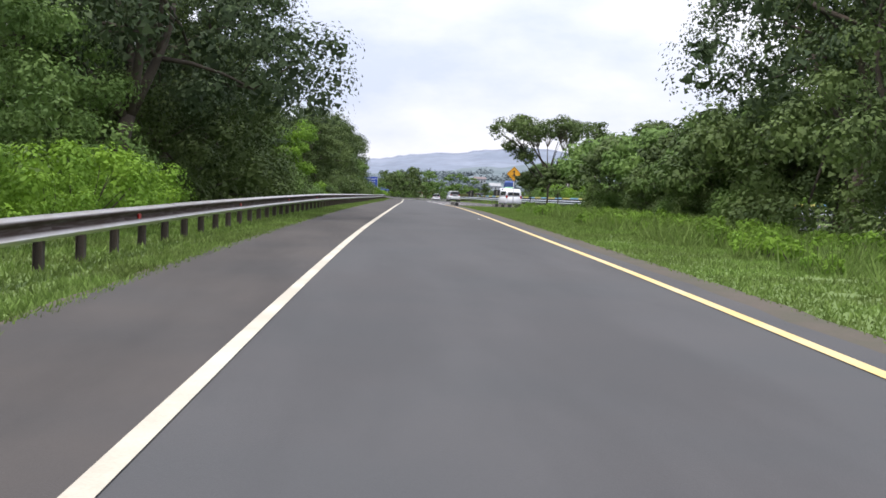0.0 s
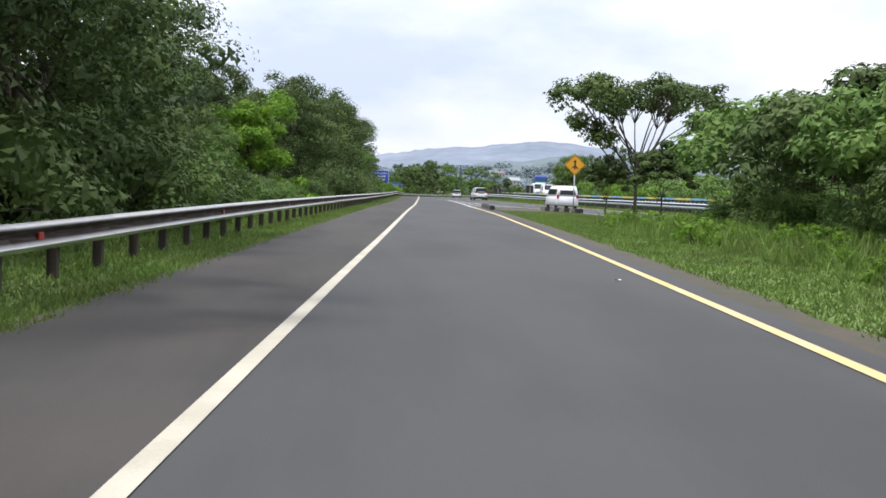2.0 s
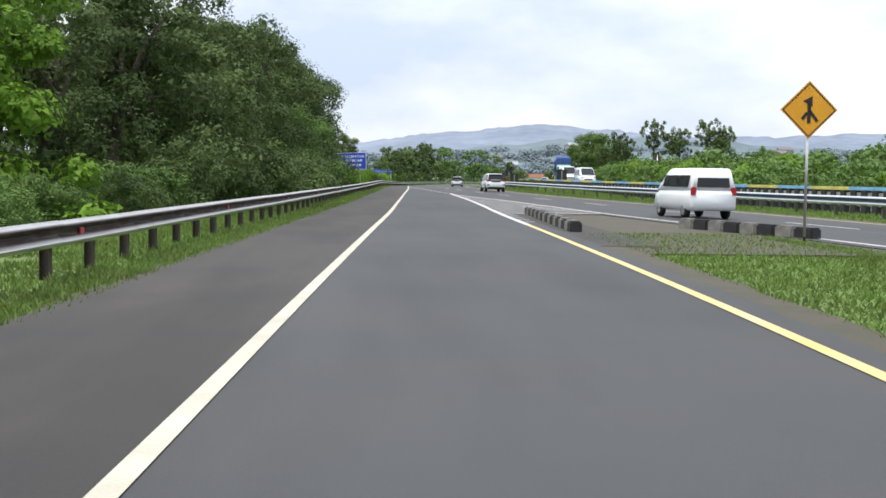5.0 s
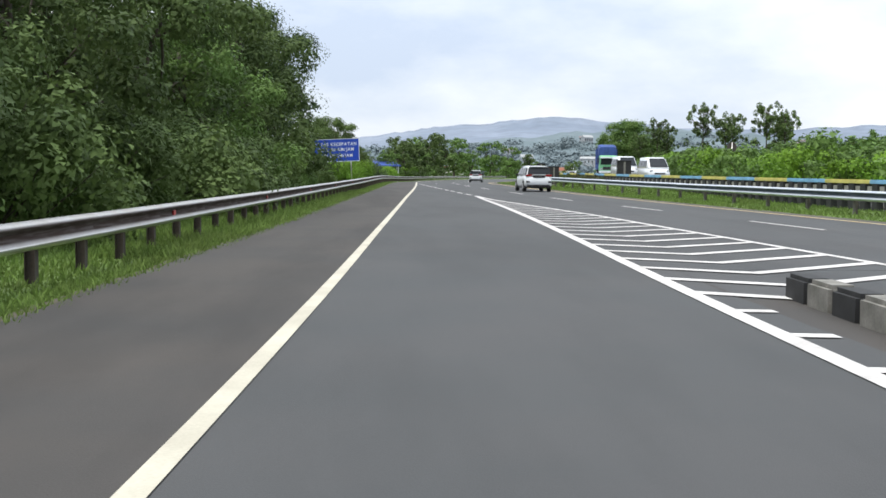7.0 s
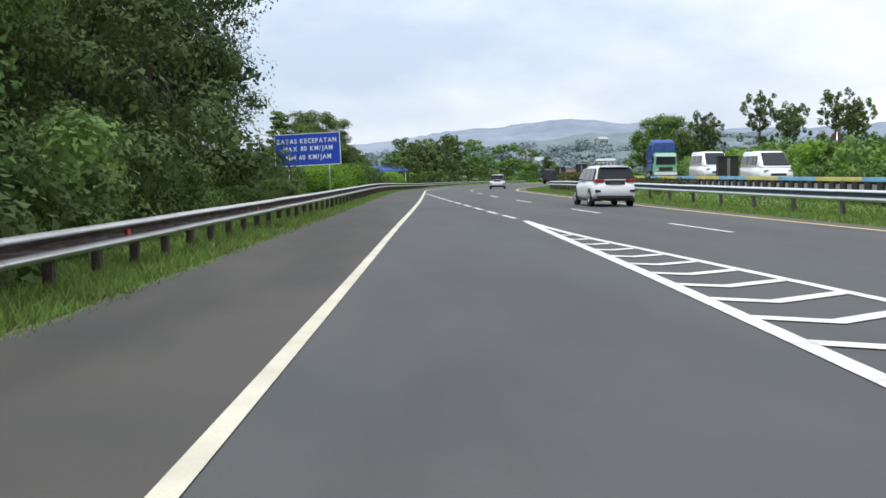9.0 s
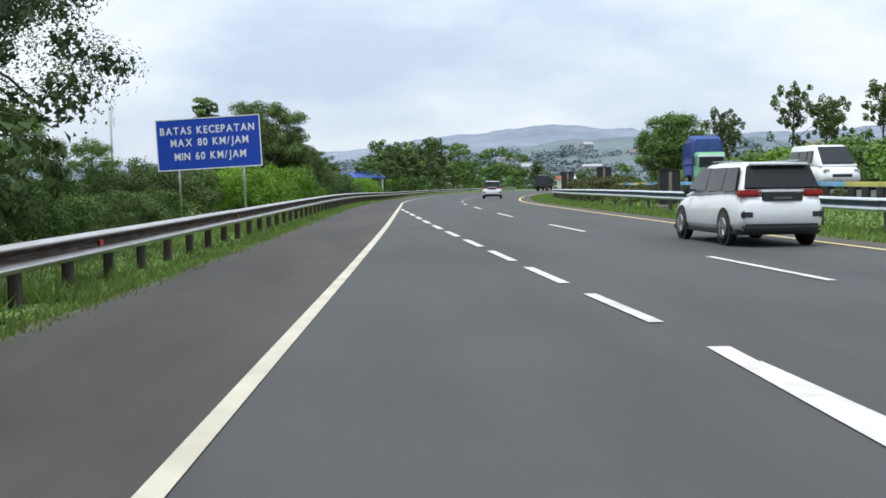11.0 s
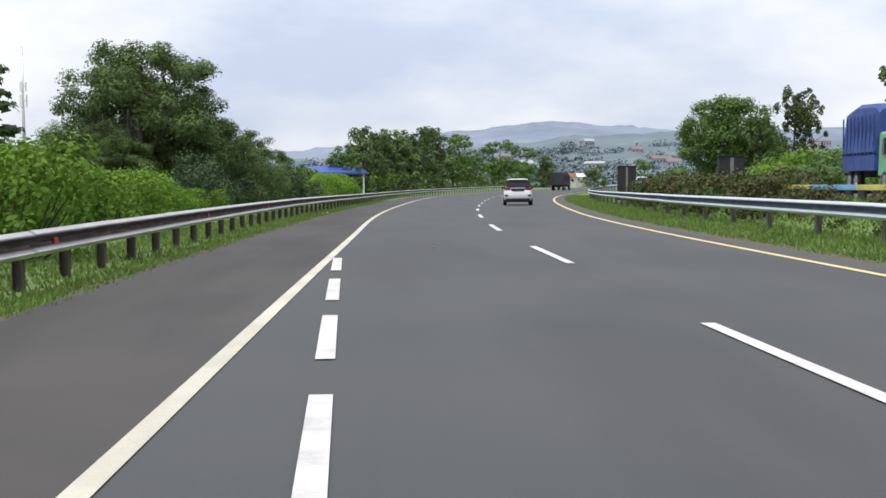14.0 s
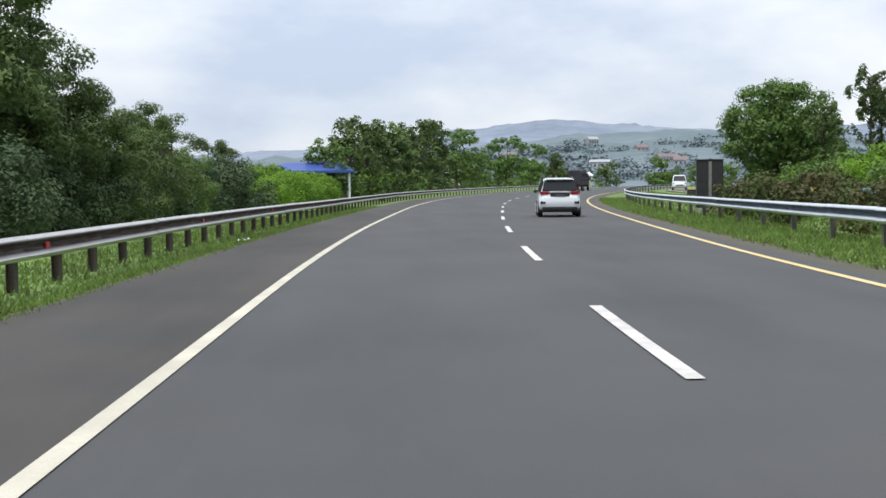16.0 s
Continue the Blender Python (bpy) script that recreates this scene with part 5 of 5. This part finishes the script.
def suv(x, y, heading, label):
    """A seven-seat SUV; its nose points to +y before it is turned."""
    v = thing("suv", pose(x, y, road_z(y), 0, 0, heading), label, "car")
    part("body", loft([(-2.24, 0.5, 0.80, 0.70, 0.66, 0.66), (-2.2, 0.4, 0.94, 0.79, 0.72, 0.70), (-2.05, 0.3, 1.04, 0.85, 0.77, 0.74), (-1.6, 0.26, 1.08, 0.87, 0.80, 0.76), (-0.4, 0.25, 1.03, 0.87, 0.80, 0.72), (0.9, 0.25, 1.0, 0.87, 0.79, 0.70), (1.35, 0.27, 0.97, 0.86, 0.74, 0.68), (1.85, 0.3, 0.88, 0.83, 0.68, 0.64), (2.15, 0.36, 0.76, 0.74, 0.60, 0.58), (2.26, 0.45, 0.64, 0.62, 0.52, 0.54)]), CAR_WHITE, v, "", True)
    part("cabin", loft([(-2.14, 0.95, 1.06, 0.74, 0.70, 1.0), (-2.04, 0.94, 1.36, 0.77, 0.66, 1.02), (-1.9, 0.94, 1.57, 0.79, 0.60, 1.04), (-1.5, 0.94, 1.63, 0.80, 0.61, 1.04), (-0.4, 0.94, 1.65, 0.80, 0.62, 1.02), (0.3, 0.94, 1.61, 0.80, 0.61, 1.0), (0.75, 0.93, 1.42, 0.79, 0.62, 0.99), (1.35, 0.9, 0.99, 0.76, 0.68, 0.96)]), CAR_WHITE, v, "", True)
    part("rear_window", pane([(-0.73, -2.15, 1.11), (0.73, -2.15, 1.11), (0.62, -1.945, 1.53), (-0.62, -1.945, 1.53)][::-1], -0.065), CAR_GLASS, v, "dark rear window")
    part("windscreen", pane([(-0.66, 1.34, 1.02), (0.66, 1.34, 1.02), (0.56, 0.52, 1.55), (-0.56, 0.52, 1.55)], -0.06), CAR_GLASS, v, "dark windscreen")
    for s in (-1, 1):
        for y0, y1, t0, t1 in ((-1.95, -1.17, -1.78, -1.17), (-1.155, -0.2, -1.155, -0.2), (-0.185, 0.98, -0.185, 0.48)):
            part("side_window", pane([(s * 0.80, y0, 1.07), (s * 0.80, y1, 1.04), (s * 0.665, t1, 1.51), (s * 0.665, t0, 1.52)], 0.045 * s), CAR_GLASS, v, "dark side window")
        part("tail_lamp", one_box(min(s * 0.42, s * 0.84), max(s * 0.42, s * 0.84), -2.235, -1.9, 0.96, 1.09, bevel=0.045), TAIL_RED, v, "red tail lamp")
        part("bumper_inset", one_box(min(s * 0.56, s * 0.8), max(s * 0.56, s * 0.8), -2.25, -2.1, 0.54, 0.70, bevel=0.03), PLASTIC_BLACK, v, "black bumper inset")
        part("roof_rail", one_box(s * 0.58 - 0.02, s * 0.58 + 0.02, -1.6, 0.1, 1.64, 1.675, bevel=0.012), CHROME, v, "silver roof rail")
        part("door_mirror", one_box(s * 0.93 - 0.09, s * 0.93 + 0.09, 0.72, 0.82, 1.0, 1.14, bevel=0.035), PLASTIC_BLACK, v, "dark door mirror")
        part("headlight", one_box(min(s * 0.46, s * 0.7), max(s * 0.46, s * 0.7), 2.05, 2.2, 0.66, 0.76, bevel=0.03), CHROME, v, "clear headlight")
        for yy in (-1.38, 1.36):
            part("wheel_arch", cyl(bmesh.new(), 0.39, 0.39, 0.06, pose(s * 0.848, yy, 0.36, 0, 90), 20), PLASTIC_BLACK, v, "black wheel arch")
    part("tailgate_panel", one_box(-0.4, 0.4, -2.235, -2.15, 0.86, 1.03, bevel=0.02), PLASTIC_BLACK, v, "dark tailgate panel")
    plate = part("number_plate", one_box(-0.22, 0.22, -2.25, -2.225, 0.88, 0.99), PLASTIC_BLACK, v, "dark plate with plain bars")
    part("bar", one_box(-0.18, 0.18, -2.254, -2.248, 0.92, 0.95), CREAM_PAINT, plate)
    part("garnish", one_box(-0.42, 0.42, -2.21, -2.12, 1.045, 1.085, bevel=0.012), CAR_WHITE, v, "white strip over the plate")
    part("spoiler", one_box(-0.56, 0.56, -2.12, -1.84, 1.56, 1.61, bevel=0.02), CAR_WHITE, v)
    part("bumper", one_box(-0.76, 0.76, -2.27, -2.05, 0.30, 0.44, bevel=0.05), PLASTIC_BLACK, v, "black lower rear bumper")
    part("skirt", one_box(-0.86, 0.86, -2.0, 2.0, 0.22, 0.33, bevel=0.03), PLASTIC_BLACK, v, "black underbody")
    add_wheels(v, 0.345, 0.2, 0.79, (-1.38, 1.36))
    return v


def minivan(x, y, heading, label, height=1.9, lift=0.0):
    v = thing("minivan", pose(x, y, road_z(y) + lift, 0, 0, heading), label, "car")
    part("body", hull([(-2.1, 0.4, 0.9, 0.74, 0.76), (-2.0, 0.3, 1.02, 0.82, 0.82), (1.4, 0.3, 1.0, 0.82, 0.8), (2.0, 0.32, 0.86, 0.8, 0.74), (2.12, 0.42, 0.7, 0.7, 0.66)], 0.08), CAR_WHITE, v, "", True)
    part("cabin", hull([(-2.02, 0.95, height - 0.25, 0.8, 0.68), (-1.85, 0.95, height, 0.8, 0.68), (0.5, 0.95, height, 0.8, 0.68), (0.8, 0.95, height - 0.06, 0.8, 0.68), (1.75, 0.93, 1.0, 0.78, 0.74)], 0.08), CAR_WHITE, v, "", True)
    part("windscreen", pane([(-0.68, 1.72, 1.06), (0.68, 1.72, 1.06), (0.58, 0.92, height - 0.12), (-0.58, 0.92, height - 0.12)], -0.05), CAR_GLASS, v, "dark windscreen")
    part("rear_window", pane([(-0.58, -2.04, 1.1), (0.58, -2.04, 1.1), (0.55, -1.97, height - 0.24), (-0.55, -1.97, height - 0.24)][::-1], -0.035), CAR_GLASS, v, "dark rear window")
    for s in (-1, 1):
        for y0, y1 in ((-1.75, -0.75), (-0.65, 0.25), (0.35, 0.85)):
            part("side_window", pane([(s * 0.82, y0, 1.1), (s * 0.82, y1, 1.1), (s * 0.715, y1, height - 0.25), (s * 0.715, y0, height - 0.25)], 0.03 * s), CAR_GLASS, v, "dark side window")
        part("headlight", one_box(min(s * 0.48, s * 0.74), max(s * 0.48, s * 0.74), 1.98, 2.1, 0.68, 0.84, bevel=0.03), CHROME, v, "clear headlight")
        part("tail_lamp", one_box(min(s * 0.62, s * 0.8), max(s * 0.62, s * 0.8), -2.12, -2.0, 0.8, 1.1, bevel=0.03), TAIL_RED, v, "red tail lamp")
    part("grille", one_box(-0.42, 0.42, 2.05, 2.13, 0.5, 0.66, bevel=0.02), PLASTIC_BLACK, v, "black grille")
    add_wheels(v, 0.3, 0.18, 0.72, (-1.3, 1.35))
    return v


def cab(v, y0, width, z0, z1, mat, top_mat=None):
    """A forward-control lorry cab whose face is at y0, nose to +y."""
    w = width / 2
    body = part("cab", hull([(y0 - 1.7, z0, z1, w, w * 0.95), (y0 - 0.25, z0, z1, w, w * 0.95), (y0, z0, z1 - 0.35, w * 0.97, w * 0.9)], 0.1), mat, v, "", False)
    part("windscreen", pane([(-w * 0.86, y0 - 0.005, z0 + (z1 - z0) * 0.44), (w * 0.86, y0 - 0.005, z0 + (z1 - z0) * 0.44), (w * 0.8, y0 - 0.005, z1 - 0.38), (-w * 0.8, y0 - 0.005, z1 - 0.38)], -0.03), CAR_GLASS, body, "dark windscreen")
    part("visor", one_box(-w * 0.9, w * 0.9, y0 - 0.3, y0 + 0.1, z1 - 0.36, z1 - 0.2, bevel=0.03), SIGN_WHITE, body, "white sun visor")
    part("grille", one_box(-w * 0.6, w * 0.6, y0 - 0.02, y0 + 0.03, z0 + 0.25, z0 + 0.62, bevel=0.01), PLASTIC_BLACK, body, "black grille")
    for s in (-1, 1):
        part("headlight", one_box(min(s * w * 0.62, s * w * 0.9), max(s * w * 0.62, s * w * 0.9), y0 - 0.02, y0 + 0.04, z0 + 0.25, z0 + 0.45, bevel=0.02), CHROME, body, "clear headlight")
        part("side_window", pane([(s * w, y0 - 1.2, z0 + (z1 - z0) * 0.5), (s * w, y0 - 0.3, z0 + (z1 - z0) * 0.5), (s * w * 0.96, y0 - 0.35, z1 - 0.3), (s * w * 0.96, y0 - 1.2, z1 - 0.3)], 0.03 * s), CAR_GLASS, body, "dark side window")
        part("door_mirror", one_box(s * (w + 0.16) - 0.06, s * (w + 0.16) + 0.06, y0 - 0.2, y0 - 0.12, z0 + (z1 - z0) * 0.5, z0 + (z1 - z0) * 0.85, bevel=0.02), PLASTIC_BLACK, body)
    part("bumper", one_box(-w, w, y0 - 0.15, y0 + 0.08, z0 - 0.12, z0 + 0.14, bevel=0.04), SIGN_WHITE, v, "pale bumper")


def lorry(x, y, heading, label, length, top, load_mat, cab_mat, lift=0.0):
    v = thing("lorry", pose(x, y, road_z(y) + lift, 0, 0, heading), label, "truck")
    part("chassis", one_box(-0.45, 0.45, -length + 0.3, 1.6, 0.62, 0.9, bevel=0.03), PLASTIC_BLACK, v, "dark chassis frame")
    cab(v, 2.0, 2.1, 0.62, 2.55, cab_mat)
    part("load_bed", one_box(-1.15, 1.15, -length, 0.05, 0.9, 1.6, bevel=0.03), load_mat, v, "side boards of the load bed")
    part("tarpaulin", hull([(-length, 1.55, top - 0.25, 1.14, 0.95), (-length * 0.6, 1.55, top, 1.16, 1.0), (-0.4, 1.55, top - 0.1, 1.16, 1.0), (0.05, 1.55, top - 0.35, 1.14, 0.95)], 0.18), load_mat, v, "tied tarpaulin over the load")
    for k in range(9):
        yy = -length + 0.15 + k * (length - 0.3) / 8
        for s in (-1, 1):
            part("fold", one_box(s * 1.13 - 0.03, s * 1.13 + 0.03, yy - 0.05, yy + 0.05, 1.1, top - 0.55, bevel=0.02), load_mat, v)
    for xx in (-0.8, -0.4, 0.0, 0.4, 0.8):
        part("fold", one_box(xx - 0.04, xx + 0.04, 0.02, 0.1, 1.6, top - 0.45, bevel=0.02), load_mat, v)
        part("fold", one_box(xx - 0.04, xx + 0.04, -length - 0.05, -length + 0.02, 1.0, top - 0.35, bevel=0.02), load_mat, v)
    for s in (-1, 1):
        part("tail_lamp", one_box(s * 0.9 - 0.12, s * 0.9 + 0.12, -length - 0.04, -length + 0.02, 0.72, 0.84, bevel=0.01), TAIL_RED, v, "red tail lamp")
    add_wheels(v, 0.45, 0.28, 0.92, (-length + 1.0, -length + 2.1, 1.2))
    return v


suv(16.45, 184.5, 2.2, "white seven-seat SUV with dark rear window on the carriageway")
suv(20.3, 270.5, -6.8, "white SUV with dark rear window in the outer lane")
lorry(45.0, 400, -19.5, "dark tarpaulin-covered lorry driving away round the bend", 5.6, 3.3, DARK_TARP, DARK_TARP)
lorry(33.6, 246, 172.0, "lorry with green cab and tall blue tarpaulin load", 5.2, 3.9, BLUE_TARP, GREEN_PAINT, float(RAISED(246)))
minivan(27.6, 208.5, 179.0, "white oncoming van with tall roof on the far carriageway", 1.85, float(RAISED(208)))
minivan(27.4, 197, 179.0, "silver-white oncoming van following close behind another", 1.8, float(RAISED(197)))
minivan(16.2, 118, 3.5, "white van driving along the main carriageway", 1.75)
minivan(47.5, 352, 165.0, "white oncoming car far down the road", 1.7, float(RAISED(352)))


# ---- dark cabinets in the median ----
def cabinet(x, y, heading, tall=1.62, w=0.5):
    c = thing("cabinet", pose(x, y, float(bank_z(x - YELLOW(y), y)) - 0.08, 0, 0, heading), "dark upright cabinet with a pale stripe in the median", "cabinet", "median cabinets")
    part("housing", one_box(-w, w, -0.25, 0.25, 0.12, tall, bevel=0.03), BLACK_PAINT, c)
    part("plinth", one_box(-w - 0.05, w + 0.05, -0.3, 0.3, 0.0, 0.14, bevel=0.02), CONCRETE, c, "concrete plinth")
    part("stripe", one_box(-0.07, 0.07, -0.262, -0.245, 0.2, tall - 0.06), CREAM_PAINT, c, "pale vertical stripe")
    part("cap", one_box(-w - 0.03, w + 0.03, -0.28, 0.28, tall - 0.02, tall + 0.04, bevel=0.02), PLASTIC_BLACK, c)


for x, y, a, tall, w in ((24.45, 194, 0, 1.62, 0.5), (22.1, 212.4, -3, 1.66, 0.45), (25.4, 243.5, -6, 1.6, 0.5), (28.0, 274.0, -10, 2.35, 0.6)):
    cabinet(x, y, a, tall, w)


# ---- buildings ----
def house(name, x, y, w, d, h, roof_h, wall, roof, heading, label, z=0.0):
    b = thing(name, pose(x, y, z, 0, 0, heading), label, "building")
    part("wall", one_box(-w / 2, w / 2, -d / 2, d / 2, -4, h), wall, b)
    bm = bmesh.new()
    e = 0.5
    pts = [(-w / 2 - e, -d / 2 - e, h), (w / 2 + e, -d / 2 - e, h), (w / 2 + e, d / 2 + e, h), (-w / 2 - e, d / 2 + e, h), (-w / 2 - e, 0, h + roof_h), (w / 2 + e, 0, h + roof_h)]
    vs = [bm.verts.new(p) for p in pts]
    for f in ((0, 1, 5, 4), (2, 3, 4, 5), (0, 4, 3), (1, 2, 5), (3, 2, 1, 0)):
        bm.faces.new([vs[i] for i in f])
    part("roof", bm, roof, b)
    for k in range(max(2, int(w / 3))):
        xx = -w / 2 + (k + 0.5) * w / max(2, int(w / 3))
        win = part("window", one_box(xx - 0.5, xx + 0.5, -d / 2 - 0.04, -d / 2 + 0.03, h * 0.38, h * 0.75), CAR_GLASS, b, "dark window")
        part("sill", one_box(xx - 0.6, xx + 0.6, -d / 2 - 0.1, -d / 2, h * 0.34, h * 0.38), HOUSE_WALL, win)
    return b



def shelter(x, y, heading):
    """An open roadside shelter: a low blue roof on posts over a dark bench wall."""
    s = thing("shelter", pose(x, y, road_z(y) - 0.1, 0, 0, heading), "open shelter with a low blue sheet roof on white posts", "shelter")
    bm = bmesh.new()
    vs = [bm.verts.new(p) for p in ((-3.4, -2.2, 2.75), (3.4, -2.2, 2.75), (3.4, 2.2, 2.75), (-3.4, 2.2, 2.75), (-2.6, 0, 3.5), (2.6, 0, 3.5))]
    for f in ((0, 1, 5, 4), (2, 3, 4, 5), (0, 4, 3), (1, 2, 5), (3, 2, 1, 0)):
        bm.faces.new([vs[i] for i in f])
    part("roof", bm, ROOF_BLUE, s, "blue sheet roof")
    part("fascia", one_box(-3.44, 3.44, -2.24, -2.18, 2.6, 2.8), ROOF_BLUE, s)
    for px in (-3.0, 0.0, 3.0):
        for py in (-1.8, 1.8):
            part("post", one_box(px - 0.08, px + 0.08, py - 0.08, py + 0.08, 0.0, 2.8, bevel=0.01), SIGN_WHITE, s, "white post")
    part("bench_wall", one_box(-2.9, 2.9, 1.7, 1.8, 0.0, 1.2), CONCRETE, s)


shelter(7.6, 322, 3)
random.seed(9)
for k in range(5):
    yy = random.uniform(740, 950)
    x = random.uniform(0.06, 0.30) * yy + random.uniform(-10, 10)
    house("house", x, yy, random.uniform(8, 16), random.uniform(6, 9), random.uniform(3, 5.5), random.uniform(1.2, 2.2), random.choice((HOUSE_WALL, SIGN_WHITE)), random.choice((ROOF_TILE, ROOF_TILE, SIGN_WHITE)), random.uniform(-30, 30), "distant plastered house with a pitched roof", -5.0 + (yy - 560) * 0.012)
for k in range(13):  # settlements on the slope
    yy = random.uniform(1180, 1600)
    x = (random.uniform(0.10, 0.3) if k % 3 else random.uniform(0.3, 0.55)) * yy
    f = float(np.interp(yy - 1750, (-900, -600, -350, -120), (0.0, 0.2, 0.5, 0.82)))
    z = -8 + (float(FOOT(x)) * 0.98 + 8) * f
    house("house", x, yy, random.uniform(10, 20), random.uniform(8, 12), random.uniform(4, 7), random.uniform(2, 3.5), HOUSE_HAZED, random.choice((ROOF_HAZED, HOUSE_HAZED, ROOF_HAZED)), random.uniform(-30, 30), "distant building on the hill slope, paled by painted haze", z + 1.0)

# ---- small things on the road ----
def scrap(x, y, turn, size, label):
    """A crumpled scrap of paper: a small folded sheet with raised corners."""
    s = thing("litter", pose(x, y, road_z(y) + 0.012, 0, 0, turn), label, "litter")
    rng = np.random.default_rng(int(y))
    verts, faces = [], []
    for i in range(5):
        for j in range(4):
            verts.append(((i / 4 - 0.5) * size + rng.normal() * 0.01, (j / 3 - 0.5) * size * 0.7 + rng.normal() * 0.01, abs(rng.normal()) * size * 0.12))
    for i in range(4):
        for j in range(3):
            a = i * 4 + j
            faces.append((a, a + 4, a + 5, a + 1))
    put("sheet", quick_mesh("sheet", verts, faces, SIGN_WHITE), s)


scrap(8.98, 249.6, 20, 0.28, "crumpled white paper scrap lying on the shoulder")
scrap(5.32, 47.55, -15, 0.09, "small white paper scrap on the slip road asphalt")
scrap(12.05, 219.86, 40, 0.10, "tiny white scrap on the carriageway asphalt")
